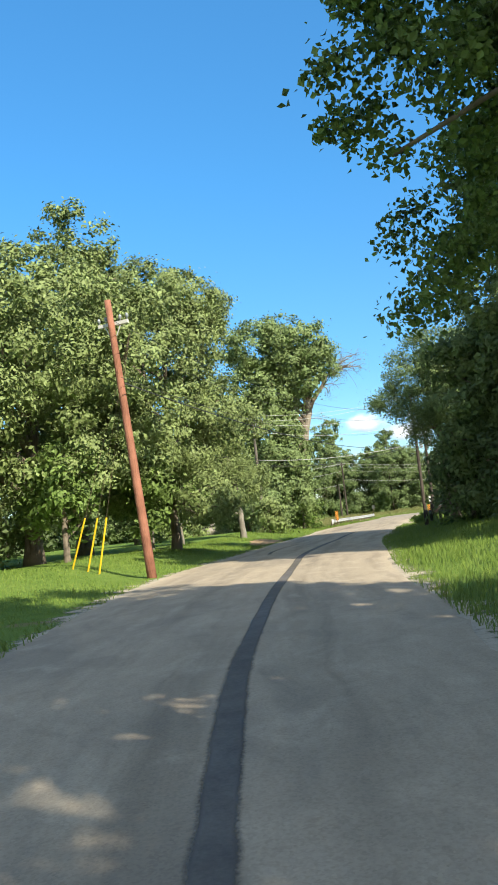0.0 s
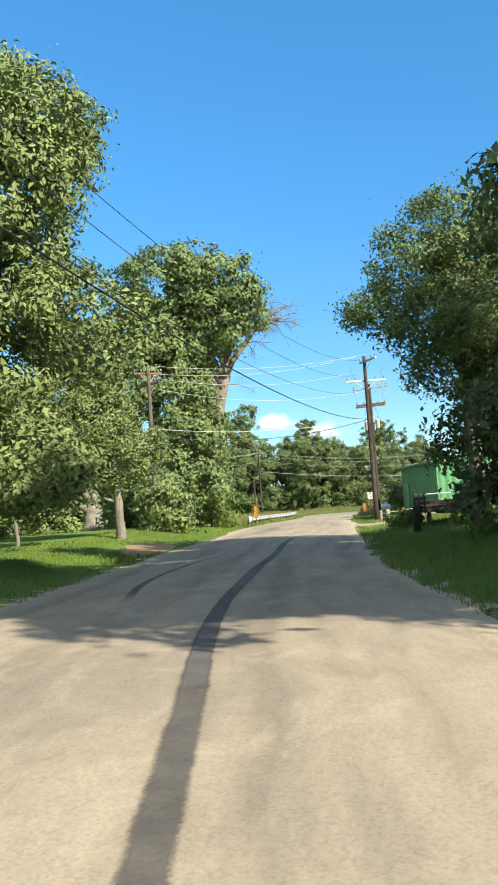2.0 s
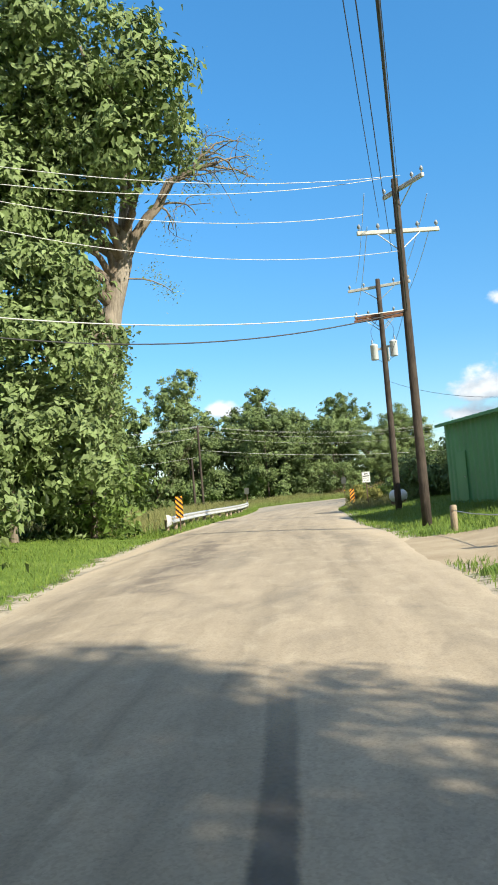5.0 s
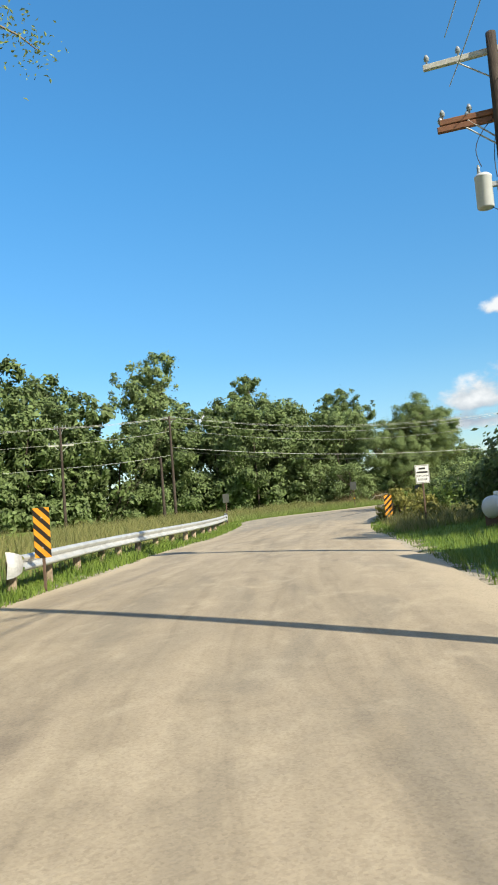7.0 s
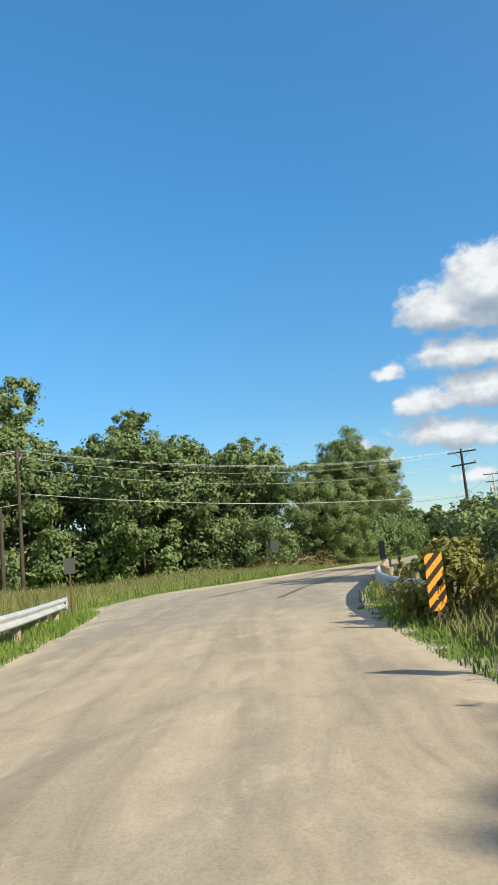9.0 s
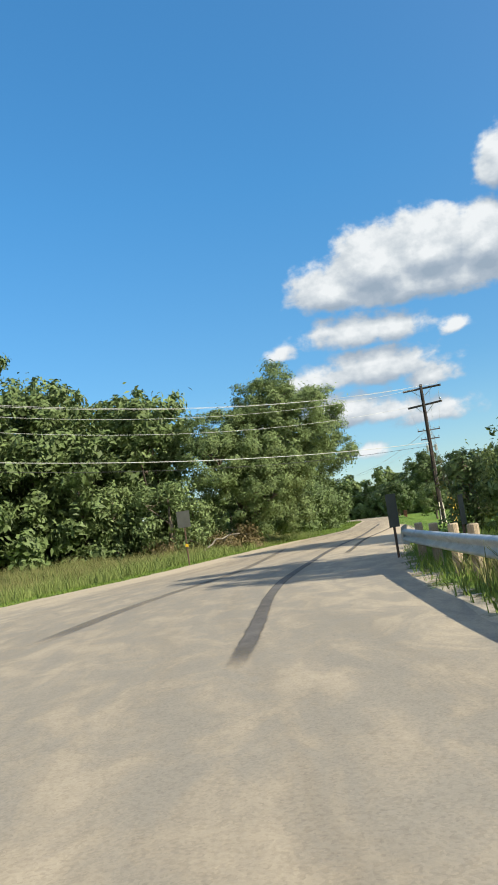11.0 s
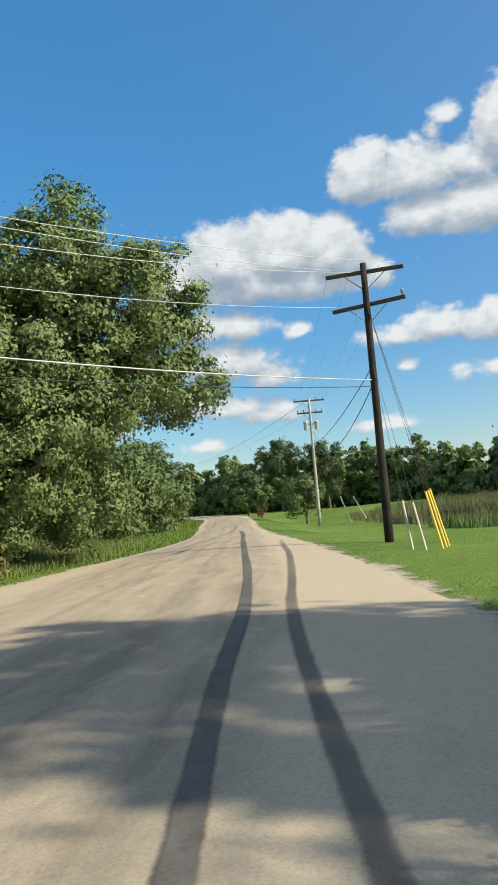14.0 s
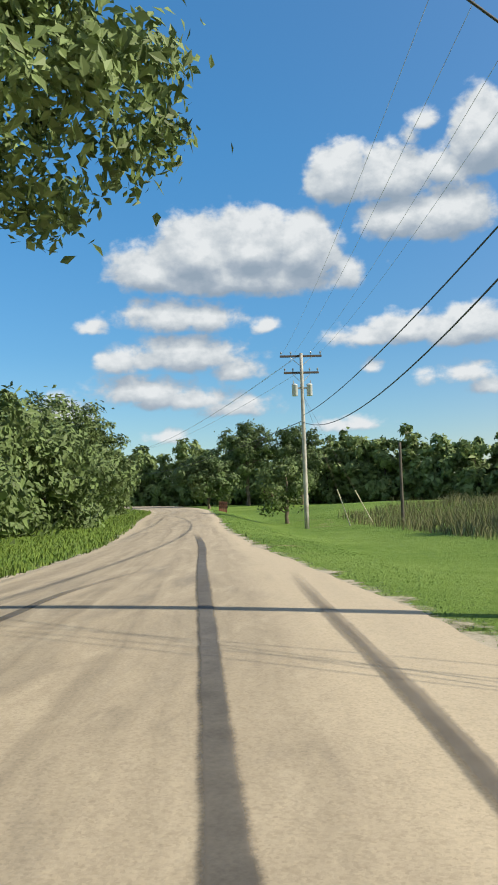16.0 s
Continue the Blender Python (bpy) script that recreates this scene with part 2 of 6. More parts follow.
def shoulder_build(n):
    """Pale sand that thins out into the grass."""
    p = place(n)
    s = n.add("ShaderNodeSeparateXYZ")
    n.put(s.inputs[0], n.add("ShaderNodeAttribute", attribute_name="mass").outputs["Vector"])
    a, f, g = n.noise(p, 0.9, 4.0, 0.6), n.noise(p, 7.0, 4.0, 0.7), n.noise(p, 40.0, 3.0, 0.7)
    col = n.ramp(n.math("ADD", n.math("MULTIPLY", f, 0.5), n.math("MULTIPLY", g, 0.5)), [(0.3, (0.36, 0.31, 0.23)), (0.7, (0.58, 0.50, 0.385))])
    sand = surface(n, col, 0.95, n.bump(g, 0.5, 0.02), 0.0, 0.15)
    out = n.math("ADD", s.outputs[0], n.math("ADD", n.math("MULTIPLY", n.math("SUBTRACT", a, 0.5), 1.7), n.math("MULTIPLY", n.math("SUBTRACT", f, 0.5), 0.9)))
    mx = n.add("ShaderNodeMixShader")
    n.put(mx.inputs[0], n.step(out, 0.12, 0.52))
    n.put(mx.inputs[1], sand)
    n.put(mx.inputs[2], n.add("ShaderNodeBsdfTransparent").outputs[0])
    return mx.outputs[0]


def ground_build(n):
    p = place(n)
    a = n.noise(p, 0.16, 5.0, 0.6, 0.5)
    b = n.noise(p, 1.7, 5.0, 0.65)
    c = n.noise(p, 26.0, 4.0, 0.7)
    f = n.math("ADD", n.math("MULTIPLY", a, 0.5), n.math("ADD", n.math("MULTIPLY", b, 0.3), n.math("MULTIPLY", c, 0.2)))
    col = n.ramp(f, [(0.30, (0.080, 0.135, 0.022)), (0.48, (0.145, 0.225, 0.038)), (0.62, (0.195, 0.275, 0.058)), (0.78, (0.28, 0.27, 0.09))])
    bare = n.math("MULTIPLY", n.step(n.noise(p, 0.13, 4.0, 0.6, 1.2), 0.66, 0.72), 0.8)
    col = n.mix(bare, col, (0.28, 0.20, 0.115, 1))
    return surface(n, col, 0.95, n.bump(n.math("ADD", b, c), 0.8, 0.06), 0.0, 0.15)


def dirt_build(n):
    p = place(n)
    a, c = n.noise(p, 0.9, 5.0, 0.6), n.noise(p, 30.0, 4.0, 0.7)
    col = n.ramp(n.math("ADD", n.math("MULTIPLY", a, 0.65), n.math("MULTIPLY", c, 0.35)), [(0.3, (0.30, 0.23, 0.15)), (0.7, (0.52, 0.43, 0.30))])
    return surface(n, col, 0.95, n.bump(c, 0.6, 0.02), 0.0, 0.15)


def earth_build(n):
    p = place(n)
    a, c = n.noise(p, 1.6, 5.0, 0.6), n.noise(p, 26.0, 4.0, 0.7)
    col = n.ramp(n.math("ADD", n.math("MULTIPLY", a, 0.6), n.math("MULTIPLY", c, 0.4)), [(0.3, (0.22, 0.19, 0.075)), (0.5, (0.42, 0.27, 0.15)), (0.7, (0.52, 0.37, 0.23))])
    return surface(n, col, 0.95, n.bump(c, 0.6, 0.02), 0.0, 0.15)


def stripe_build(n, way=1.0):
    """Yellow-orange plate with black bars that slope down to one side."""
    p = n.add("ShaderNodeTexCoord").outputs["Object"]
    s = n.add("ShaderNodeSeparateXYZ")
    n.put(s.inputs[0], p)
    v = n.math("FRACT", n.math("MULTIPLY", n.math("ADD", s.outputs[2], n.math("MULTIPLY", s.outputs[0], way)), 4.45))
    bar = n.math("GREATER_THAN", v, 0.52)
    dirt = n.noise(p, 14.0, 4.0)
    yel = n.ramp(dirt, [(0.3, (0.72, 0.28, 0.015)), (0.7, (0.86, 0.37, 0.03))])
    return surface(n, n.mix(bar, yel, (0.025, 0.02, 0.018, 1)), 0.45)


def metal_wall_build(n):
    p = place(n)
    s = n.vec("MULTIPLY", p, (1.0, 1.0, 0.15))
    a, b = n.noise(s, 2.2, 5.0, 0.6), n.noise(p, 0.7, 4.0)
    col = n.ramp(n.math("ADD", n.math("MULTIPLY", a, 0.5), n.math("MULTIPLY", b, 0.5)), [(0.3, (0.085, 0.235, 0.105)), (0.7, (0.13, 0.34, 0.155))])
    return surface(n, col, 0.45, n.bump(a, 0.15, 0.01), 0.0, 0.4)


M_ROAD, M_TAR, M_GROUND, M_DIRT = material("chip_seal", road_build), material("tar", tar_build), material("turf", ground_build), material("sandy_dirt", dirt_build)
M_EARTH = material("orange_earth", earth_build)
M_SHOULDER = material("sandy_shoulder", shoulder_build)
M_STRIPE, M_STRIPE_B = material("hazard_stripes", stripe_build), material("hazard_stripes_mirrored", lambda n: stripe_build(n, -1.0))
M_BARN = material("green_sheet_metal", metal_wall_build)
M_LEAF = leafy("broadleaf", (0.076, 0.105, 0.038), (0.160, 0.220, 0.078), (0.278, 0.380, 0.138), 0.34)
M_LEAF_PALE = leafy("pale_leaf", (0.127, 0.159, 0.057), (0.256, 0.320, 0.115), (0.373, 0.466, 0.168), 0.30)
M_LEAF_MID = leafy("mid_leaf", (0.108, 0.145, 0.054), (0.222, 0.296, 0.110), (0.345, 0.458, 0.172), 0.34)
M_LEAF_DEEP = leafy("deep_leaf", (0.056, 0.080, 0.029), (0.120, 0.172, 0.064), (0.212, 0.305, 0.112), 0.30)
M_LEAF_FRESH = leafy("fresh_leaf", (0.087, 0.128, 0.031), (0.168, 0.247, 0.059), (0.275, 0.405, 0.097))
M_DRY = leafy("dry_leaf", (0.143, 0.111, 0.052), (0.260, 0.202, 0.098), (0.390, 0.312, 0.156))
M_WEED = leafy("seeding_weed", (0.150, 0.150, 0.035), (0.270, 0.265, 0.060), (0.42, 0.38, 0.11), 0.4)
M_GRASS = leafy("grass_blade", (0.085, 0.145, 0.020), (0.165, 0.250, 0.036), (0.29, 0.36, 0.080), 0.35)
M_LAWN = leafy("lawn_blade", (0.11, 0.20, 0.034), (0.165, 0.28, 0.050), (0.24, 0.36, 0.085), 0.3)
M_REED = leafy("reed_blade", (0.075, 0.090, 0.030), (0.150, 0.155, 0.055), (0.26, 0.235, 0.105), 0.3)
M_GRASS_TALL = leafy("tall_grass_blade", (0.150, 0.200, 0.055), (0.270, 0.335, 0.095), (0.40, 0.45, 0.155), 0.5)
M_GRASS_DRY = leafy("dry_grass_blade", (0.135, 0.150, 0.045), (0.250, 0.250, 0.086), (0.385, 0.355, 0.152), 0.4)
M_BARK = bark_like("bark", (0.07, 0.055, 0.04), (0.20, 0.165, 0.125))
M_BARK_TAN = bark_like("tan_bark", (0.13, 0.112, 0.088), (0.30, 0.262, 0.212), 18.0)
# bark colour darkened to stand for the shade inside the woods
M_BARK_SHADE = bark_like("shaded_stem_bark", (0.025, 0.020, 0.015), (0.065, 0.052, 0.040))
M_BARK_PALE = bark_like("pale_bark", (0.10, 0.088, 0.070), (0.24, 0.215, 0.178))
M_POLE_RED = bark_like("red_brown_pole_wood", (0.135, 0.055, 0.034), (0.27, 0.122, 0.078), 30.0)
M_POLE = bark_like("dark_pole_wood", (0.024, 0.019, 0.016), (0.070, 0.056, 0.046), 30.0)
M_POLE_TAR = bark_like("tarred_pole_wood", (0.015, 0.013, 0.012), (0.040, 0.035, 0.031), 30.0)
M_POLE_GREY = bark_like("weathered_pole_wood", (0.055, 0.048, 0.040), (0.125, 0.110, 0.092), 30.0)
M_POLE_PALE = bark_like("grey_pole_wood", (0.26, 0.245, 0.215), (0.46, 0.44, 0.39), 30.0)
M_ARM_PALE = simple("weathered_arm", (0.50, 0.49, 0.45), 0.75, 0, 0.2, 4.0)
M_ARM_BROWN = simple("brown_arm", (0.22, 0.10, 0.055), 0.8, 0, 0.3, 4.0)
M_ARM_DARK = simple("dark_arm", (0.085, 0.070, 0.058), 0.8, 0, 0.3, 4.0)
M_STEEL = simple("galvanised_steel", (0.53, 0.54, 0.535), 0.5, 0.35, 0.25, 3.0, 0.1)
M_CAN = simple("grey_enamel", (0.58, 0.60, 0.61), 0.4, 0, 0.08, 3.0)
M_WIRE = simple("aluminium_wire", (0.52, 0.52, 0.50), 0.5, 0.2, 0.1)
M_CABLE = simple("black_cable", (0.035, 0.035, 0.037), 0.6, 0, 0.1)
M_GUARD = simple("yellow_plastic", (0.80, 0.50, 0.015), 0.5, 0, 0.08, 3.0)
M_GUARD_PALE = simple("bleached_plastic", (0.55, 0.50, 0.36), 0.5, 0, 0.08, 3.0)
M_WHITE = simple("white_enamel", (0.78, 0.78, 0.75), 0.4, 0, 0.05, 5.0)
M_BLACK = simple("black_print", (0.03, 0.03, 0.03), 0.5, 0, 0.1)
M_SIGNBACK = simple("dull_aluminium", (0.095, 0.100, 0.088), 0.6, 0.15, 0.2, 4.0)
M_POST = bark_like("post_wood", (0.16, 0.12, 0.08), (0.40, 0.32, 0.23), 40.0)
M_POST_RED = bark_like("red_post_wood", (0.10, 0.045, 0.03), (0.22, 0.10, 0.07), 40.0)
M_RUST = simple("rusty_steel", (0.13, 0.085, 0.06), 0.75, 0.2, 0.3, 5.0)
M_INSUL = simple("glazed_porcelain", (0.30, 0.33, 0.36), 0.25, 0, 0.15)


# ---- mesh tools ----
def mesh_from(name, verts, faces, mat, smooth=False):
    """A mesh from an array of places and an array of faces with one count of corners, or a list of such arrays."""
    verts = np.asarray(verts, dtype=np.float32)
    groups = faces if isinstance(faces, list) else [faces]
    groups = [np.asarray(g, dtype=np.int32) for g in groups if len(g)]
    me = bpy.data.meshes.new(name)
    me.vertices.add(len(verts))
    me.vertices.foreach_set("co", verts.ravel())
    loops = np.concatenate([g.ravel() for g in groups])
    counts = np.concatenate([np.full(len(g), g.shape[1], dtype=np.int32) for g in groups])
    starts = np.concatenate([[0], np.cumsum(counts)[:-1]]).astype(np.int32)
    me.loops.add(len(loops))
    me.loops.foreach_set("vertex_index", loops)
    me.polygons.add(len(counts))
    me.polygons.foreach_set("loop_start", starts)
    me.polygons.foreach_set("use_smooth", np.full(len(counts), smooth, dtype=bool))
    me.update(calc_edges=True)
    me.validate()
    me.materials.append(mat)
    return me


class Shape:
    """Collects pieces of one mesh."""

    def __init__(self):
        self.v, self.q, self.t, self.n, self.mass = [], [], [], 0, {}

    def add(self, v, quads=None, tris=None, mass=None):
        v = np.asarray(v, dtype=float).reshape(-1, 3)
        if mass is not None:
            self.mass[len(self.v)] = np.asarray(mass, dtype=float).reshape(-1, 3)
        if quads is not None and len(quads):
            self.q.append(np.asarray(quads) + self.n)
        if tris is not None and len(tris):
            self.t.append(np.asarray(tris) + self.n)
        self.v.append(v)
        self.n += len(v)
        return self

    def box(self, size, m=None, bevel=0.0):
        """A box with its edges cut by bevel."""
        bm = bmesh.new()
        bmesh.ops.create_cube(bm, size=1.0)
        bmesh.ops.scale(bm, vec=size, verts=bm.verts)
        if bevel:
            bmesh.ops.bevel(bm, geom=list(bm.edges), offset=bevel, segments=1, affect="EDGES")
        bmesh.ops.transform(bm, matrix=m or Matrix.Identity(4), verts=bm.verts)
        bm.verts.index_update()
        v = [x.co[:] for x in bm.verts]
        q = [[x.index for x in f.verts] for f in bm.faces if len(f.verts) == 4]
        t = [[x.index for x in f.verts] for f in bm.faces if len(f.verts) == 3]
        bm.free()
        return self.add(v, q, t)

    def tube(self, pts, radii, sides=8, caps=True):
        pts = np.asarray(pts, dtype=float)
        radii = np.broadcast_to(np.asarray(radii, dtype=float), (len(pts),))
        d = np.gradient(pts, axis=0)
        d /= np.maximum(np.linalg.norm(d, axis=1, keepdims=True), 1e-9)
        ref = np.where(np.abs(d[:, 2:3]) > 0.9, np.array([[1.0, 0, 0]]), np.array([[0, 0, 1.0]]))
        a = np.cross(d, ref)
        a /= np.linalg.norm(a, axis=1, keepdims=True)
        b = np.cross(d, a)
        ang = np.linspace(0, 2 * np.pi, sides, endpoint=False)
        ring = pts[:, None, :] + radii[:, None, None] * (np.cos(ang)[None, :, None] * a[:, None, :] + np.sin(ang)[None, :, None] * b[:, None, :])
        v = ring.reshape(-1, 3)
        i, j = np.meshgrid(np.arange(len(pts) - 1), np.arange(sides), indexing="ij")
        k = (j + 1) % sides
        q = np.stack([i * sides + j, i * sides + k, (i + 1) * sides + k, (i + 1) * sides + j], -1).reshape(-1, 4)
        t = []
        if caps:
            n0 = len(v)
            v = np.vstack([v, pts[0], pts[-1]])
            last = (len(pts) - 1) * sides
            for s in range(sides):
                t.append((n0, (s + 1) % sides, s))
                t.append((n0 + 1, last + s, last + (s + 1) % sides))
        return self.add(v, q, t)

    def lathe(self, profile, sides=14, m=None):
        """Turns a profile of (radius, height) round the z axis."""
        p = np.asarray(profile, dtype=float)
        ang = np.linspace(0, 2 * np.pi, sides, endpoint=False)
        v = np.stack([p[:, None, 0] * np.cos(ang), p[:, None, 0] * np.sin(ang), np.repeat(p[:, None, 1], sides, 1)], -1).reshape(-1, 3)
        if m is not None:
            v = v @ np.array(m.to_3x3()).T + np.array(m.translation)
        i, j = np.meshgrid(np.arange(len(p) - 1), np.arange(sides), indexing="ij")
        k = (j + 1) % sides
        q = np.stack([i * sides + j, i * sides + k, (i + 1) * sides + k, (i + 1) * sides + j], -1).reshape(-1, 4)
        return self.add(v, q)

    def mesh(self, name, mat, smooth=False):
        f = []
        if self.q:
            f.append(np.concatenate(self.q))
        if self.t:
            f.append(np.concatenate(self.t))
        me = mesh_from(name, np.concatenate(self.v), f, mat, smooth)
        if self.mass:
            whole = np.concatenate([self.mass[i] if i in self.mass else np.zeros_like(v) for i, v in enumerate(self.v)])
            me.attributes.new("mass", "FLOAT_VECTOR", "POINT").data.foreach_set("vector", whole.astype(np.float32).ravel())
        return me


def part(name, shape, mat, parent, label="", smooth=False):
    ob = new(name, shape.mesh(name, mat, smooth))
    ob.parent = parent
    return tagged(ob, label)


def thing(name, m, label, category, group="", kind=""):
    ob = new(name)
    ob.matrix_world = m
    return tagged(ob, label, category, group, kind)


def solid(name, shape, mat, label="", category="", group="", kind="", smooth=False, m=None):
    ob = new(name, shape.mesh(name, mat, smooth))
    if m is not None:
        ob.matrix_world = m
    return tagged(ob, label, category, group, kind)


# ---- the lie of the road and the land ----
LEFT = [(2.0, -60), (2.0, 10), (2.2, 28), (2.8, 40.5), (4.2, 47.5), (5.6, 54), (7.5, 63), (9.8, 72), (12.1, 84), (14.4, 92.5), (16.4, 99), (18.4, 105), (20.4, 110), (22.2, 115.5),
        (24.3, 123), (26.6, 132), (30.3, 138.2), (36.4, 143.6), (42.3, 149.8), (49.6, 157.2), (56.7, 163.2), (60.6, 167), (66.6, 174.6), (73.6, 184.3), (91.2, 209.2), (99, 226), (102, 245), (96, 275), (80, 310)]
RIGHT = [(8.4, -60), (7.6, 10), (7.7, 26), (9.1, 38), (10.1, 44.2), (11.0, 49.8), (12.4, 56), (14.1, 62.7), (15.5, 68.5), (17.2, 75), (19.6, 83.5), (21.1, 90.3), (22.6, 95.5), (23.9, 100), (25.7, 106.7),
         (27.2, 110.8), (30.5, 118.3), (34.4, 125.2), (38.5, 131.2), (42.7, 136.2), (47.8, 142.4), (52.9, 149), (57.6, 155.6), (62.0, 162.1), (67.7, 170.2), (79.2, 185), (97.4, 210), (106, 226), (109, 246), (103, 277), (87, 313)]
L_ARR, R_ARR = np.array(LEFT, float), np.array(RIGHT, float)


def along_line(line, step):
    """Points along a polyline, rounded by a spline, with their distance along it."""
    line = np.asarray(line, float)
    s = np.concatenate([[0], np.cumsum(np.linalg.norm(np.diff(line, axis=0), axis=1))])
    tan = np.gradient(line, s, axis=0)
    out = np.arange(0, s[-1], step)
    k = np.clip(np.searchsorted(s, out, side="right") - 1, 0, len(s) - 2)
    h = (s[k + 1] - s[k])[:, None]
    u = ((out - s[k])[:, None]) / h
    p = (2 * u**3 - 3 * u**2 + 1) * line[k] + (u**3 - 2 * u**2 + u) * h * tan[k] + (-2 * u**3 + 3 * u**2) * line[k + 1] + (u**3 - u**2) * h * tan[k + 1]
    return p, out


def resample(line, n):
    p, s = along_line(line, 0.25)
    u = np.linspace(0, s[-1], n)
    return np.stack([np.interp(u, s, p[:, 0]), np.interp(u, s, p[:, 1])], 1)


NR = 900
EDGE_L, EDGE_R = resample(LEFT, NR), resample(RIGHT, NR)
RING = np.vstack([EDGE_L[::3], EDGE_R[::-3]])


def inside(px, py):
    x1, y1 = RING[:, 0], RING[:, 1]
    x2, y2 = np.roll(x1, -1), np.roll(y1, -1)
    res = np.zeros(px.shape, bool)
    for a, b, c, d in zip(x1, y1, x2, y2):
        if b == d:
            continue
        res ^= ((b > py) != (d > py)) & (px < (c - a) * (py - b) / (d - b) + a)
    return res


def road_gap(px, py):
    """Distance to the road's edge: minus on the road."""
    px, py = np.atleast_1d(np.asarray(px, float)), np.atleast_1d(np.asarray(py, float))
    d = np.full(px.shape, 1e9)
    for line in (EDGE_L[::2], EDGE_R[::2]):
        for i in range(0, len(line), 40):
            seg = line[i:i + 40]
            d = np.minimum(d, np.sqrt(((px[..., None] - seg[:, 0]) ** 2 + (py[..., None] - seg[:, 1]) ** 2).min(-1)))
    return np.where(inside(px, py), -d, d)


def smooth01(x):
    x = np.clip(x, 0, 1)
    return x * x * (3 - 2 * x)


def land(px, py):
    px, py = np.atleast_1d(np.asarray(px, float)), np.atleast_1d(np.asarray(py, float))
    g = road_gap(px, py)
    rise = 0.52 - 0.40 * smooth01((py - 98) / 14)
    wave = 0.10 * np.sin(px * 0.21 + 1.0) * np.sin(py * 0.17) + 0.05 * np.sin(px * 0.9) * np.cos(py * 0.8)
    hill = 1.1 * np.exp(-(((px - 104) / 14) ** 2 + ((py - 190) / 16) ** 2))
    east = smooth01((px - np.interp(py, L_ARR[:, 1], L_ARR[:, 0]) - 2.5) / 2.0) * smooth01((py - 136) / 10)
    fall = np.interp(py, [136, 150, 165, 182, 200, 230], [0.1, -0.10, -0.42, -0.85, -0.75, -0.4])
    rise, wave = rise * (1 - east) + fall * east, wave * (1 - 0.6 * east)
    out = -0.018 + (rise + wave) * smooth01((g - 0.2) / (5.5 - 1.5 * east)) + hill * smooth01((g - 2) / 8)
    return np.where(g < 0.05, -0.07, out)


def gz(x, y):
    return float(land(x, y)[0])


# ---- large structure: land, road ----
gx, gy = np.arange(-50, 141, 1.0), np.arange(-40, 281, 1.0)
GX, GY = np.meshgrid(gx, gy, indexing="ij")
LAND = land(GX.ravel(), GY.ravel()).reshape(GX.shape)
gs = Shape()
nx, ny = GX.shape
ii, jj = np.meshgrid(np.arange(nx - 1), np.arange(ny - 1), indexing="ij")
gq = np.stack([ii * ny + jj, (ii + 1) * ny + jj, (ii + 1) * ny + jj + 1, ii * ny + jj + 1], -1).reshape(-1, 4)
gs.add(np.stack([GX, GY, LAND], -1).reshape(-1, 3), gq)
rim = ([(i, 0) for i in range(nx)] + [(nx - 1, j) for j in range(1, ny)] + [(i, ny - 1) for i in range(nx - 2, -1, -1)] + [(0, j) for j in range(ny - 2, 0, -1)])
inner = np.array([(GX[i, j], GY[i, j], LAND[i, j]) for i, j in rim])
mid = inner.copy()
mid[:, :2] = (inner[:, :2] - (45, 120)) * 3 + (45, 120)
mid[:, 2] = 0.3
outer = inner.copy()
outer[:, :2] = (inner[:, :2] - (45, 120)) * 14 + (45, 120)
outer[:, 2] = 0.0
k = len(inner)
q = [[r * k + i, r * k + (i + 1) % k, (r + 1) * k + (i + 1) % k, (r + 1) * k + i] for r in (0, 1) for i in range(k)]
gs.add(np.vstack([inner, mid, outer]), q)
ground = solid("ground", gs, M_GROUND, "grassy ground with patches of bare earth", "ground", kind="structure", smooth=True)

NC = 15
uu = np.linspace(0, 1, NC)
rrng = np.random.RandomState(3)
rag = np.interp(np.arange(NR), np.arange(0, NR + 9, 9), rrng.normal(0, 0.10, len(np.arange(0, NR + 9, 9)))) + np.interp(np.arange(NR), np.arange(0, NR + 3, 3), rrng.normal(0, 0.05, len(np.arange(0, NR + 3, 3)))) + rrng.normal(0, 0.025, NR)
across = EDGE_R - EDGE_L
width = np.linalg.norm(across, axis=1)
unit = across / width[:, None]
el, er = EDGE_L - unit * rag[:, None], EDGE_R + unit * np.roll(rag, 37)[:, None]
pts = el[:, None, :] + (er - el)[:, None, :] * uu[None, :, None]
crown = 0.05 * (1 - (2 * uu - 1) ** 2)
z = np.repeat(crown[None, :], NR, 0)
top = np.dstack([pts, z])
rs = Shape()


def strip_faces(cols):
    """Faces of a band of quads with that many points across."""
    i, j = np.meshgrid(np.arange(NR - 1), np.arange(cols - 1), indexing="ij")
    return np.stack([i * cols + j, i * cols + j + 1, (i + 1) * cols + j + 1, (i + 1) * cols + j], -1).reshape(-1, 4)


rs.add(top.reshape(-1, 3), strip_faces(NC))
for line, order in ((el, (1, 0)), (er, (0, 1))):
    rim = [np.column_stack([line, np.zeros(NR)]), np.column_stack([line, np.full(NR, -0.12)])]
    rs.add(np.stack([rim[order[0]], rim[order[1]]], 1).reshape(-1, 3), strip_faces(2))
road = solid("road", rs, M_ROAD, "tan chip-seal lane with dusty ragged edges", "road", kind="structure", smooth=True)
mid_line = (EDGE_L + EDGE_R) / 2
run = np.concatenate([[0], np.cumsum(np.linalg.norm(np.diff(mid_line, axis=0), axis=1))])
UV = np.concatenate([np.stack([(u[None, :] - 0.5) * width[:, None], np.repeat(run[:, None], len(u), 1)], -1).reshape(-1, 2) for u in (uu, np.zeros(2), np.ones(2))])
layer = road.data.uv_layers.new(name="UVMap")
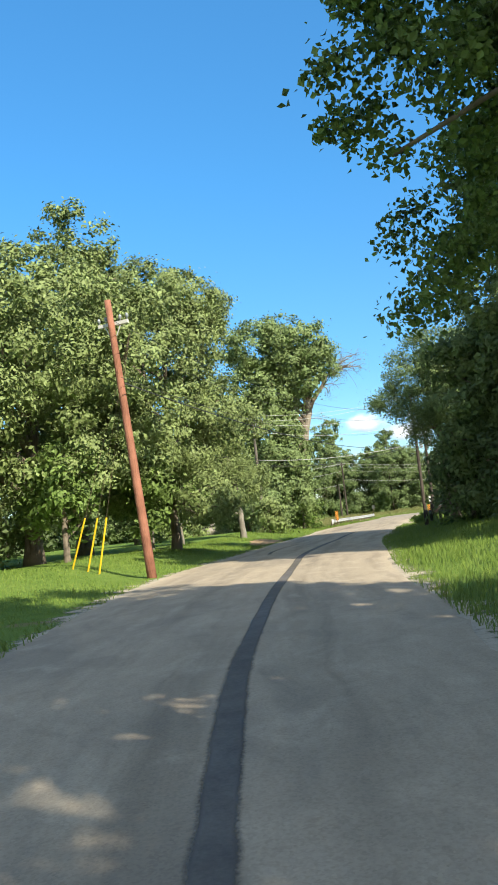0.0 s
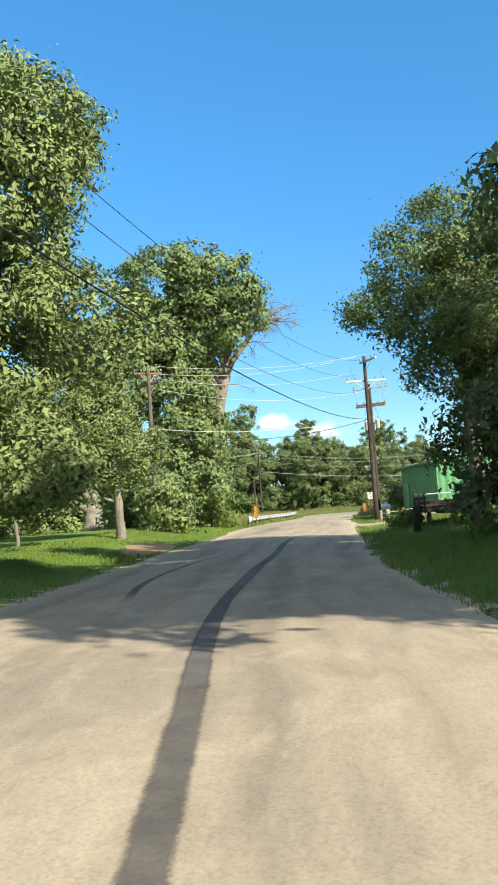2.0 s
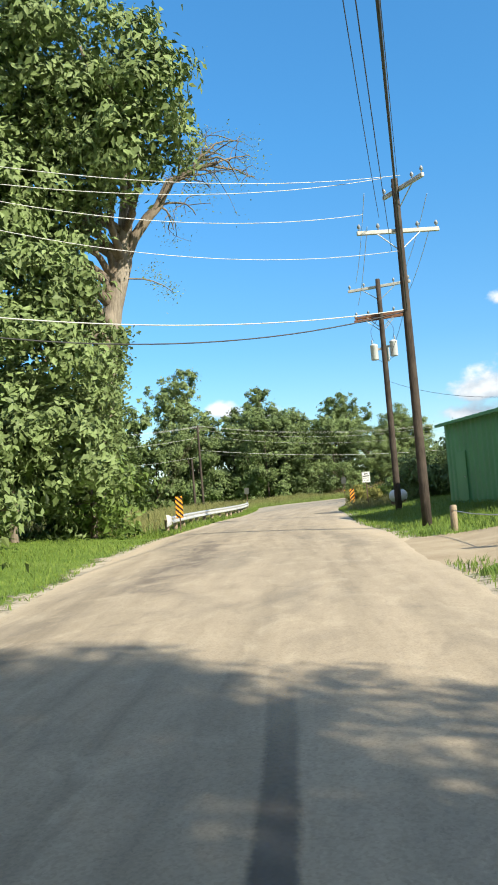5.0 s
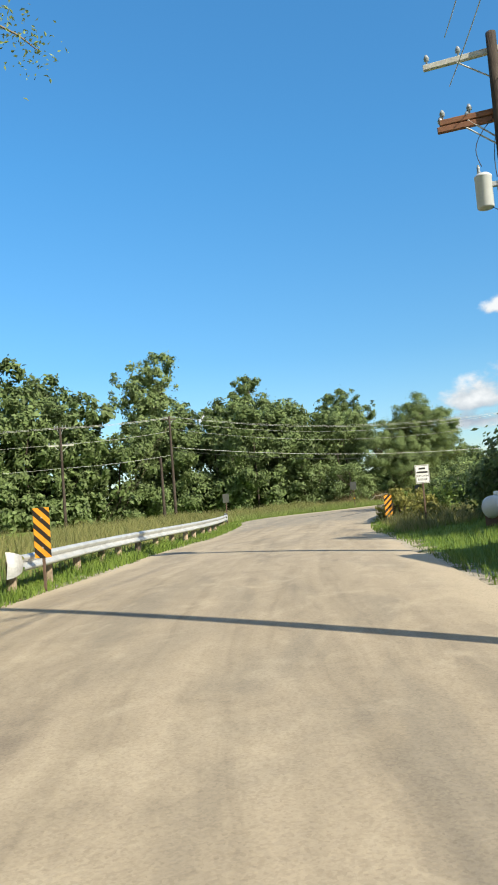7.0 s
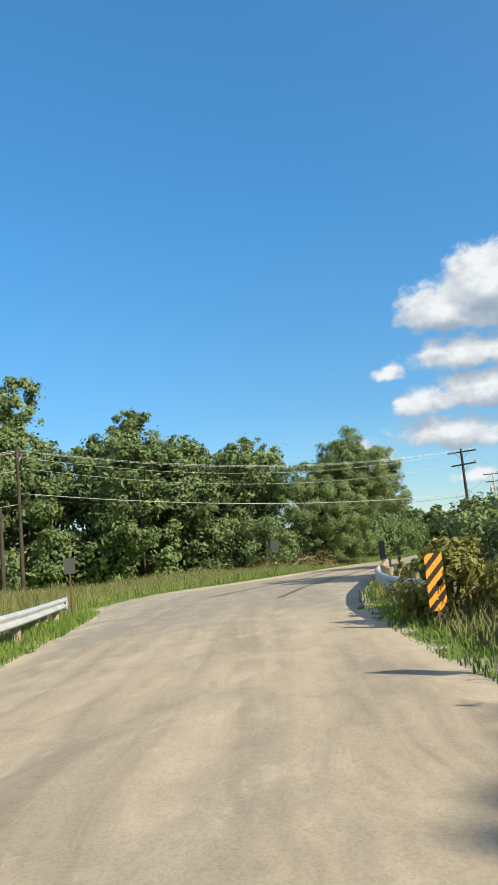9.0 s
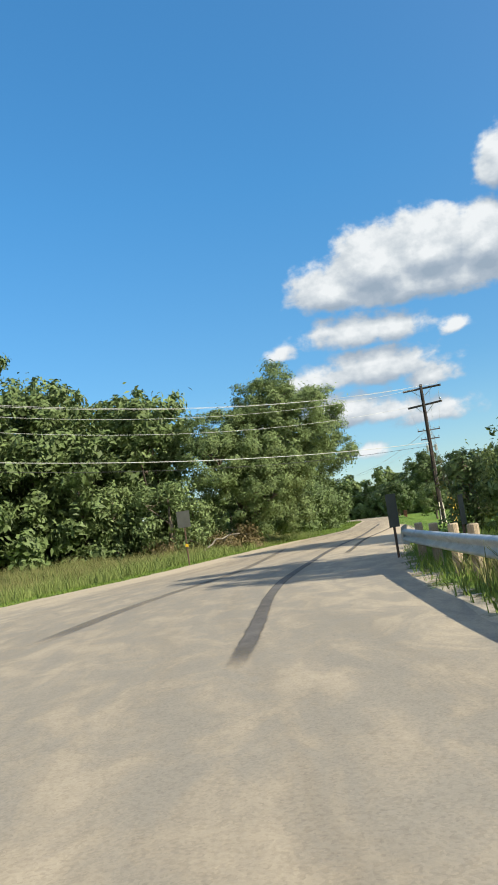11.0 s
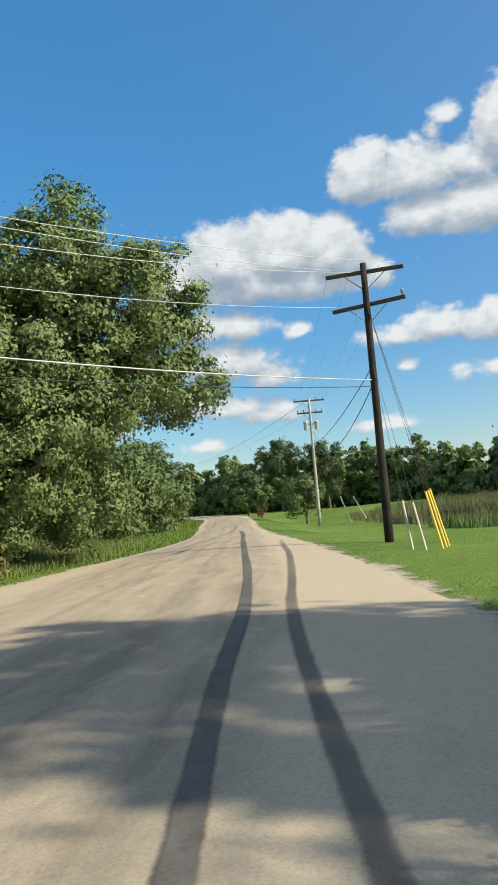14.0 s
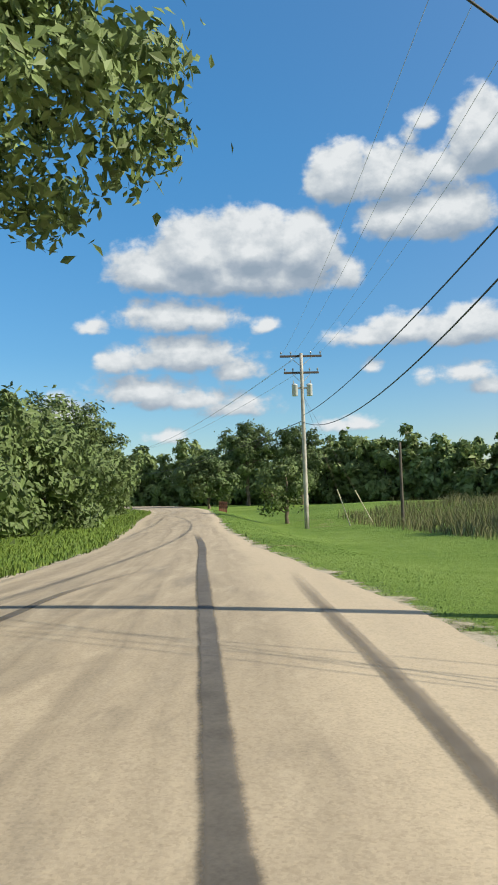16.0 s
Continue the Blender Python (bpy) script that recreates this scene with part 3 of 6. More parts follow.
idx = np.empty(len(road.data.loops), dtype=np.int32)
road.data.loops.foreach_get("vertex_index", idx)
layer.data.foreach_set("uv", UV[idx].ravel().astype(np.float32))


def road_z(x, y):
    d = np.linalg.norm(mid_line - (x, y), axis=1)
    i = int(d.argmin())
    u = float(np.clip(np.dot(np.array((x, y)) - EDGE_L[i], unit[i]) / width[i], 0, 1))
    return 0.05 * (1 - (2 * u - 1) ** 2)


def tar_strip(line, w0, w1, label, dark=1.0):
    p, s = along_line(line, 0.4)
    t = np.gradient(p, axis=0)
    t /= np.linalg.norm(t, axis=1, keepdims=True)
    nrm = np.stack([t[:, 1], -t[:, 0]], 1)
    rng = np.random.RandomState(len(line) + int(s[-1]))
    wid = np.linspace(w0, w1, len(p)) * (1 + 0.05 * np.sin(s * 0.7)) + rng.normal(0, 0.006, len(p))
    wid *= 1.25
    fade = np.clip(np.minimum(s / 1.5, (s[-1] - s) / 5.0), 0, 1) * dark * (0.9 + 0.1 * np.sin(s * 0.9))
    v, ms = [], []
    for k in (-0.5, -0.17, 0.17, 0.5):
        xy = p + nrm * (wid * k)[:, None]
        v.append(np.column_stack([xy, [road_z(*a) + 0.003 for a in xy]]))
        ms.append(np.column_stack([np.full(len(p), k), s, fade]))
    v, ms = np.stack(v, 1), np.stack(ms, 1)
    i, j = np.meshgrid(np.arange(len(p) - 1), np.arange(3), indexing="ij")
    f = np.stack([i * 4 + j, i * 4 + j + 1, (i + 1) * 4 + j + 1, (i + 1) * 4 + j], -1).reshape(-1, 4)
    return solid("tar_strip", Shape().add(v.reshape(-1, 3), f, mass=ms), M_TAR, label, "tar strip", "tar strips on the lane", "structure")


tar_strip([(5.0, 14), (5.05, 21), (5.2, 25.8), (5.42, 28.4), (5.85, 32.8), (6.45, 37.6), (6.9, 41.2), (7.25, 44.1), (7.7, 46.8), (8.4, 50.0), (9.1, 53.0), (9.75, 55.5), (10.35, 58.0), (11.05, 61.2), (11.7, 63.9), (12.4, 66.5), (12.9, 68.6)],
          0.21, 0.19, "long dark tar strip down the lane")
tar_strip([(6.38, 47.8), (6.6, 50.5), (6.95, 52.4), (7.55, 54.7), (8.2, 56.6), (8.75, 57.9), (9.3, 60.5)], 0.16, 0.10, "faint dark tar strip in the left wheel track", 0.62)
tar_strip([(6.4, 55.8), (6.8, 57.1), (7.3, 58.2), (7.8, 59.2)], 0.09, 0.07, "short thin tar streak near the verge", 0.6)
tar_strip([(29.6, 122.0), (31.0, 124.3), (32.9, 127.5), (34.6, 130.1), (36.3, 132.4), (38.6, 135.4), (40.6, 138.0), (42.6, 140.5), (45.0, 143.4), (47.2, 145.9), (50.5, 149.9), (54.5, 155.0), (56.3, 157.3), (59.5, 161.4), (63.3, 166.2), (67.0, 171.2)],
          0.19, 0.17, "long dark tar strip down the lane")
tar_strip([(40.0, 135.9), (42.0, 138.4), (43.4, 140.2), (46.6, 144.2), (48.4, 146.3), (50.3, 148.4), (52.7, 151.1), (55.3, 154.1), (57.5, 156.8), (60.4, 160.3)], 0.17, 0.14, "second dark tar strip beside the first", 0.65)
tar_strip([(54.0, 158.2), (54.95, 159.0), (56.4, 160.4), (57.6, 161.3), (59.6, 162.6)], 0.14, 0.12, "short dark tar streak near the verge", 0.7)
tar_strip([(28.9, 126.8), (31.0, 129.7), (33.2, 132.3), (35.2, 134.4), (36.7, 136.3), (39.5, 140.2), (41.7, 143.4), (45.2, 148.7)], 0.34, 0.24, "broad faint tar stain in the left wheel track", 0.42)

for edge, sgn, name in ((el, -1, "left"), (er, 1, "right")):
    cols, ms = [], []
    for off, k, fix, lift in ((-0.35, 0.0, -0.03, 0), (0.10, 0.2, -0.004, 0), (0.45, 0.5, None, 0.016), (1.05, 1.0, None, 0.010)):
        xy = (EDGE_L if sgn < 0 else EDGE_R) + unit * (sgn * off)
        zz = np.full(NR, fix) if fix is not None else np.maximum(land(xy[:, 0], xy[:, 1]), -0.02) + lift
        cols.append(np.column_stack([xy, zz]))
        ms.append(np.column_stack([np.full(NR, k), run, np.zeros(NR)]))
    i, j = np.meshgrid(np.arange(NR - 1), np.arange(3), indexing="ij")
    f = np.stack([i * 4 + j, i * 4 + j + 1, (i + 1) * 4 + j + 1, (i + 1) * 4 + j], -1).reshape(-1, 4)
    f = f if sgn > 0 else f[:, ::-1]
    solid("shoulder", Shape().add(np.stack(cols, 1).reshape(-1, 3), f, mass=np.stack(ms, 1)), M_SHOULDER, "thin sandy shoulder fraying into the grass", "shoulder", kind="structure", smooth=True)

# the sandy drive into the yard
ds = Shape()
drive = np.array([(16.5, 73.0), (17.1, 75.2), (17.7, 77.4), (18.3, 79.4), (18.9, 81.4)])
far = np.array([(40, 68.0), (40, 69.2), (40, 70.4), (40, 71.6), (40, 72.8)])
n_along = 26
rows = []
for i in range(n_along):
    u = (i / (n_along - 1)) ** 1.3
    c = drive * (1 - u) + far * u
    c[0, 1] += 1.6 * smooth01(np.array(u * 5)) * (1 - u)
    c[-1, 1] -= 2.6 * smooth01(np.array(u * 4)) * (1 - u)
    zz = np.array([max(gz(*a), -0.03) + 0.03 for a in c])
    zz[[0, -1]] -= 0.035
    rows.append(np.column_stack([c, zz]))
rows = np.array(rows)
i, j = np.meshgrid(np.arange(n_along - 1), np.arange(4), indexing="ij")
ds.add(rows.reshape(-1, 3), np.stack([i * 5 + j, i * 5 + j + 1, (i + 1) * 5 + j + 1, (i + 1) * 5 + j], -1).reshape(-1, 4))
solid("driveway", ds, M_DIRT, "sandy dirt drive leaving the lane", "driveway", kind="structure", smooth=True)


# the worn patch of bare earth on the verge
PATCH = (6.9, 66.4, 1.15, 4.3)
prng = np.random.RandomState(77)
ang = np.linspace(0, 2 * np.pi, 40, endpoint=False)
wob = 1 + 0.13 * np.sin(3 * ang + 1) + 0.08 * np.sin(7 * ang) + prng.normal(0, 0.05, 40)
rings = []
for f, lift in ((0.0, 0.022), (0.45, 0.024), (0.8, 0.020), (1.0, -0.03)):
    x, y = PATCH[0] + PATCH[2] * f * wob * np.cos(ang) + 0.10 * PATCH[3] * f * np.sin(ang), PATCH[1] + PATCH[3] * f * wob * np.sin(ang)
    rings.append(np.column_stack([x, y, land(x, y) + lift]))
i, j = np.meshgrid(np.arange(3), np.arange(40), indexing="ij")
f = np.stack([i * 40 + j, (i + 1) * 40 + j, (i + 1) * 40 + (j + 1) % 40, i * 40 + (j + 1) % 40], -1).reshape(-1, 4)
solid("bare_earth", Shape().add(np.concatenate(rings), f), M_EARTH, "worn patch of orange bare earth on the verge", "bare earth", kind="structure", smooth=True)


# ---- trees ----
def leaf_cards(shape, c, size, rng, droop=0.0, slim=0.5, face=None):
    """Small folded leaves at the places c."""
    n = len(c)
    d = rng.normal(size=(n, 3))
    d[:, 2] = d[:, 2] * 0.6 - droop
    d /= np.linalg.norm(d, axis=1, keepdims=True)
    u = rng.normal(size=(n, 3)) * 0.75 + (0, 0, 0.45) + (0 if face is None else face * 1.1)
    s = np.cross(d, u)
    s /= np.maximum(np.linalg.norm(s, axis=1, keepdims=True), 1e-6)
    up = np.cross(s, d)
    ln = (size * rng.uniform(0.6, 1.35, n))[:, None]
    mass = np.zeros((n, 3)) if face is None else face + rng.normal(0, 0.18, (n, 3)) + (0, 0, 0.25)
    base, tip = c - d * ln * 0.5, c + d * ln * 0.5
    bend = up * ln * 0.14
    l, r = c - s * ln * slim * 0.5 + bend, c + s * ln * slim * 0.5 + bend
    v = np.stack([base, r, tip, l], 1)
    k = np.arange(n)[:, None] * 4
    shape.add(v, k + np.array([[0, 1, 2, 3]]), None, np.repeat(mass, 4, 0))


def leaf_sprays(shape, c, size, rng, droop=0.1, face=None):
    """Pointed leaves with hanging tips at the places c, turned roughly towards face, one quad each."""
    n = len(c)
    u = face + rng.normal(size=(n, 3)) * 0.5 + (0, 0, 0.25)
    u /= np.maximum(np.linalg.norm(u, axis=1, keepdims=True), 1e-6)
    e = np.cross(u, rng.normal(size=(n, 3)))
    e /= np.maximum(np.linalg.norm(e, axis=1, keepdims=True), 1e-6)
    f = np.cross(u, e)
    ln = (size * rng.uniform(0.6, 1.35, n))[:, None]
    wd = ln * rng.uniform(0.34, 0.62, n)[:, None]
    low = u * ln * 0.22 + np.array([0, 0, 1.0]) * ln * droop
    mid = e * ln * rng.uniform(-0.35, 0.35, n)[:, None]
    v = np.stack([c - e * ln - low * 0.4, c + f * wd + mid, c + e * ln - low, c - f * wd + mid], 1)
    k = np.arange(n)[:, None] * 4
    shape.add(v, k + np.array([[0, 1, 2, 3]]), None, np.repeat(face, 4, 0))


def crown_points(blobs, clumps, per, spread, rng):
    """Leaf places in domed clumps, mostly near the skin of the blobs, the clumps' centres and the way that each leaf faces."""
    blobs = np.asarray(blobs, float)
    vol = blobs[:, 3] * blobs[:, 4] * blobs[:, 5]
    pick = rng.choice(len(blobs), clumps, p=vol ** 0.75 / (vol ** 0.75).sum())
    d = rng.normal(size=(clumps, 3))
    d /= np.linalg.norm(d, axis=1, keepdims=True)
    r = rng.uniform(0.12, 1.0, clumps) ** 0.30 * rng.uniform(0.86, 1.10, clumps)
    cen = blobs[pick, :3] + d * r[:, None] * blobs[pick, 3:]
    size = rng.uniform(0.6, 1.5, clumps) * spread
    k = np.repeat(np.arange(clumps), rng.poisson(per * (size / spread) ** 1.6))
    v = rng.normal(size=(len(k), 3)) + d[k] * 0.6 + (0, 0, 0.35)
    v /= np.linalg.norm(v, axis=1, keepdims=True)
    leaf = cen[k] + v * (size[k] * rng.uniform(0.35, 1.15, len(k)))[:, None] * (1.1, 1.1, 0.9)
    stray = rng.uniform(size=len(k)) < 0.12
    leaf[stray] += rng.normal(0, 0.45, (stray.sum(), 3)) * size[k][stray][:, None]
    face = v * 0.75 + d[k] * 0.55
    return leaf, cen, face / np.linalg.norm(face, axis=1, keepdims=True)


def limb(shape, a, b, r0, r1, rng, bow=0.12, n=7, sides=6):
    a, b = np.asarray(a, float), np.asarray(b, float)
    t = np.linspace(0, 1, n)[:, None]
    ln = np.linalg.norm(b - a)
    off = rng.normal(size=3) * bow * ln * 0.5
    wob = rng.normal(size=(n, 3)) * 0.02 * ln
    wob[0] = wob[-1] = 0
    p = a + (b - a) * t + np.sin(np.pi * t) * (off + np.array([0, 0, 0.10 * ln])) + wob
    shape.tube(p, np.linspace(r0, r1, n), sides, caps=False)
    return p


def tree(at, trunk, blobs, label, leaf=None, bark=None, seed=1, clumps=260, per=70, spread=0.55, size=0.26, limbs=16, droop=0.1, name="tree", ivy=0, slim=0.5, limb_bark=None, near=False, spray=0.2):
    """A tree: trunk is a list of (x, y, z, radius) from its base, blobs the crown's masses (x, y, z, rx, ry, rz) from its base."""
    rng = np.random.RandomState(seed)
    x, y = at
    ob = thing(name, pose(x, y, gz(x, y)), label, "tree" if name == "tree" else name)
    tr = np.array(trunk, float)
    s = Shape()
    k = np.linspace(0, 1, 12)
    u = np.linspace(0, 1, len(tr))
    line = np.stack([np.interp(k, u, tr[:, c]) for c in range(3)], 1)
    line[1:-1, :2] += rng.normal(0, 0.04, (10, 2))
    rad = np.interp(k, u, tr[:, 3])
    rad[0] *= 1.35
    line[0, 2] -= 0.25
    s.tube(line, rad, 12)
    part("trunk", s, bark or M_BARK, ob, smooth=True)
    if not near:
        clumps, per = max(45, int(clumps * 0.62)), per * 0.42 * (size / spray) ** 2 * slim / 0.62
    leaves, cen, face = crown_points(blobs, clumps, per, spread, rng)
    order = rng.permutation(len(cen))[:limbs]
    for c in order:
        br = Shape()
        tgt = cen[c]
        h = np.clip(tgt[2] - 0.55 * np.linalg.norm(tgt[:2] - line[-1, :2]) - 0.6, line[3, 2], line[-1, 2])
        j = int(np.clip(np.interp(h, line[:, 2], np.arange(len(line))), 0, len(line) - 1))
        r0 = rad[j] * 0.5
        p = limb(br, line[j], tgt, r0, 0.02, rng)
        for _ in range(4):
            c2 = cen[np.argsort(np.linalg.norm(cen - p[4], axis=1))[rng.randint(1, min(12, len(cen)))]]
            limb(br, p[rng.randint(2, 6)], c2, r0 * 0.4, 0.012, rng, n=5, sides=5)
        part("limb", br, limb_bark or bark or M_BARK, ob, smooth=True)
    ls = Shape()
    if near:
        leaf_cards(ls, leaves, size, rng, droop, slim, face)
    else:
        leaf_sprays(ls, leaves, spray, rng, droop, face)
    part("crown", ls, leaf or M_LEAF, ob)
    if ivy:
        vs = Shape()
        t = rng.uniform(0, 0.29, ivy)
        a = rng.uniform(0, 2 * np.pi, ivy)
        c = np.stack([np.interp(t, k, line[:, q]) for q in range(3)], 1)
        rr = np.interp(t, k, rad) + np.abs(rng.normal(0.1, 0.25, ivy))
        c[:, 0] += rr * np.cos(a)
        c[:, 1] += rr * np.sin(a)
        leaf_cards(vs, c, 0.16, rng, 0.4, 0.8)
        part("ivy", vs, M_LEAF, ob, "green ivy climbing the trunk")
    return ob


def lobed(h, r, rng, low=0.3, n=9, squash=0.8):
    """Crown masses for an ordinary tree of height h and spread r: a core and many bulging lobes round it."""
    out = []
    n = int(n * 1.7)
    for i in range(n):
        u = (i + rng.uniform(0, 1)) / n
        zz = h * (low + (0.95 - low) * u)
        rr = r * math.sqrt(max(0.10, 1 - (1.75 * (u - 0.42)) ** 2)) * rng.uniform(0.5, 0.92)
        a = rng.uniform(0, 2 * np.pi)
        br = r * rng.uniform(0.30, 0.52)
        out.append((rr * math.cos(a), rr * math.sin(a), min(zz, h - br * squash), br, br, br * squash * rng.uniform(0.85, 1.25)))
    out.append((0, 0, h * (low + 0.93) / 2, r * 0.68, r * 0.68, h * (0.93 - low) * 0.46))
    return out


def straight(h, r, lean=(0, 0)):
    return [(0, 0, 0, r), (lean[0] * 0.4, lean[1] * 0.4, h * 0.4, r * 0.8), (lean[0], lean[1], h, r * 0.3)]


def common_tree(at, h, r, label, seed, leaf=None, low=0.25, bark=None, clumps=None, per=60, size=0.26, name="tree", lean=(0, 0), droop=0.1, spread=0.5, trunk_r=None, n=9, spray=None):
    rng = np.random.RandomState(seed + 500)
    return tree(at, straight(h * 0.8, trunk_r or 0.02 * h + 0.05, lean), lobed(h, r, rng, low, n), label, leaf, bark, seed, clumps or int(28 * r * h ** 0.5), per, spread, size, 5 if h < 6 else 11, droop, name, spray=spray or size * 0.66)


# lane's first stretch, left
tree((-3.6, 53.0), straight(11, 0.42, (0.6, 0)), lobed(12.4, 6.9, np.random.RandomState(11), 0.22, 12), "tall dense green tree behind the red-brown pole", M_LEAF_PALE, seed=21, clumps=950, per=100, size=0.21, spray=0.105)
tree((-11.5, 50), straight(11, 0.4), lobed(14, 6.0, np.random.RandomState(12), 0.15, 12), "tall dense green tree at the wood's edge", M_LEAF, seed=22, clumps=520, per=80, size=0.26, spray=0.17)
tree((-3.6, 64.5), straight(14, 0.45), lobed(21.5, 6.4, np.random.RandomState(13), 0.2, 14), "very tall dense tree rising over its neighbours", M_LEAF_PALE, seed=23, clumps=760, per=90, size=0.25, spray=0.15)
tree((2.2, 58.0), straight(11, 0.24, (0.3, 0.2)), lobed(15.0, 4.75, np.random.RandomState(14), 0.13, 14), "tall leafy tree leaning towards the lane", M_LEAF_PALE, seed=24, clumps=1050, per=140, size=0.15, slim=0.7, spray=0.095)
FEATHER = [(-1.4, 0, 8.4, 2.1, 2.2, 1.6), (-1.7, 0.5, 6.5, 2.3, 2.4, 1.6), (-0.8, -0.5, 5.2, 1.8, 2.0, 1.3), (0.5, 0.2, 3.9, 1.7, 1.6, 0.9), (-1.9, 0, 4.2, 2.0, 2.0, 1.2), (0.3, 0.8, 3.1, 1.8, 1.6, 0.7)]
tree((5.7, 72.0), [(0, 0, 0, 0.22), (0.0, 0, 2.2, 0.17), (-0.9, 0.2, 7.4, 0.06)], FEATHER, "yellow-green tree with a pale bare trunk", M_LEAF_PALE, M_BARK_PALE, 25, 420, 125, 0.42, 0.13, near=True, slim=0.6)
common_tree((-1.4, 49.5), 4.6, 1.7, "small bright green tree by the guy wires", 31, M_LEAF_FRESH, 0.35, per=55, size=0.2, name="sapling")
common_tree((1.2, 56.8), 5.2, 1.9, "small bright green tree with a pale stem", 32, M_LEAF_FRESH, 0.25, M_BARK_PALE, per=60, size=0.2, name="sapling", trunk_r=0.06)
common_tree((1.9, 67.5), 6.0, 2.2, "small bright green tree with a pale stem", 36, M_LEAF_FRESH, 0.25, M_BARK_PALE, per=60, size=0.2, name="sapling", trunk_r=0.08)
common_tree((-5.5, 47.0), 3.4, 2.0, "low leafy shrub at the wood's edge", 33, M_LEAF, 0.1, per=60, size=0.2, name="shrub")
tree((1.5, 121), [(0, 0, 0, 1.15), (0.1, 0, 2.5, 0.9), (-0.4, 0.3, 9, 0.35)], lobed(15, 5.5, np.random.RandomState(16), 0.3, 10), "old tree with a thick ridged trunk", M_LEAF, M_BARK_PALE, 26, 320, 70, size=0.3)
# the big pecan with the bare limb
BIG = [(0, 0, 0, 0.6), (0.6, 0, 4.0, 0.5), (1.35, 0, 8.5, 0.42), (1.65, 0, 9.9, 0.40), (2.15, 0, 11.5, 0.37), (2.35, -0.2, 13.6, 0.27), (2.2, -1.4, 16.2, 0.17), (0.8, -3.6, 18.6, 0.07)]
PECAN = [(-2.41, -5.2, 16.66, 3.65, 3.4, 2.72), (0.65, -5.2, 17.34, 2.98, 2.89, 2.21), (-3.77, -4.78, 13.09, 3.06, 2.89, 2.46), (-4.87, -4.78, 9.35, 2.38, 2.38, 2.21),
         (2.86, -3.84, 14.96, 1.95, 1.7, 1.61), (-1.05, -4.35, 12.92, 2.72, 2.55, 2.04), (-0.26, -4.18, 10.88, 1.44, 1.61, 1.27), (-2.41, -5.2, 8.67, 2.72, 2.72, 1.95),
         (-1.56, -5.71, 6.46, 2.29, 2.04, 1.87), (-1.9, -5.54, 3.91, 2.89, 2.38, 1.7), (-0.62, -5.88, 2.72, 1.95, 1.87, 1.36), (-0.71, -3.84, 8.16, 1.1, 1.36, 1.87),
         (0.31, -5.2, 14.96, 2.38, 2.38, 1.7), (-0.97, -4.86, 5.44, 1.61, 1.7, 1.7), (-3.09, -5.2, 11.22, 2.72, 2.55, 2.04), (-0.01, -3.84, 7.65, 1.02, 1.02, 1.1),
         (-0.22, -4.43, 5.27, 1.36, 1.19, 1.53), (2, -6.3, 13.4, 1.6, 1.4, 1.5), (2.7, -6.6, 15.6, 1.5, 1.4, 1.5), (0.3, -4.5, 15, 1.8, 1.6, 1.5)]
pecan = tree((11.5, 95.5), BIG, PECAN, "very tall tree with ivy low down and a half-bare limb", M_LEAF_MID, M_BARK_TAN, 27, 1500, 105, 0.58, 0.20, 30, ivy=9000, limb_bark=M_BARK, spray=0.155)
bare = Shape()
rng = np.random.RandomState(5)
p = limb(bare, (2.1, 0, 11.2), (6.3, -1.0, 15.2), 0.27, 0.07, rng, 0.08, 9, 8)
limb(bare, (1.75, -0.1, 10.5), (4.1, 0, 9.9), 0.05, 0.012, rng, 0.1, 6, 5)
tips = []
for i in range(16):
    a = p[rng.randint(3, 9)]
    b = a + np.array([rng.uniform(0.2, 2.3), rng.uniform(-1.4, 1.4), rng.uniform(-0.9, 1.7)])
    q2 = limb(bare, a, b, 0.06, 0.018, rng, 0.25, 7, 5)
    tips.append(b)
    for _ in range(5):
        c = q2[rng.randint(2, 7)] + rng.normal(0, 0.55, 3)
        limb(bare, q2[rng.randint(2, 6)], c, 0.022, 0.008, rng, 0.2, 4, 4)
        tips.append(c)
part("bare_limb", bare, M_BARK, pecan, "grey half-dead limb with thin twigs", smooth=True)
tl = Shape()
tips = np.array(tips + [(3.2, 0, 10.8), (3.7, 0.1, 10.3), (4.1, 0, 9.9)] * 6)
leaf_cards(tl, tips[rng.randint(0, len(tips), 1500)] + rng.normal(0, 0.26, (1500, 3)), 0.10, rng, 0.2, 0.45)
part("sparse_leaves", tl, M_LEAF_PALE, pecan, "sparse pale leaves")
for i, (x, y, h, r, mt) in enumerate([(9.0, 89.5, 4.6, 2.4, M_LEAF_MID), (11.6, 92.5, 3.6, 2.0, M_LEAF_FRESH), (6.5, 92, 6.0, 2.6, M_LEAF), (7.6, 84.5, 3.2, 1.7, M_LEAF_MID), (7.9, 80.3, 2.6, 1.4, M_LEAF_PALE), (6.6, 97.0, 5.6, 2.4, M_LEAF_PALE), (0.2, 86, 5.5, 2.6, M_LEAF_PALE), (-2.5, 80, 7, 3, M_LEAF)]):
    common_tree((x, y), h, r, "leafy shrub under the very tall tree", 40 + i, mt, 0.05, per=60, size=0.22, name="shrub")

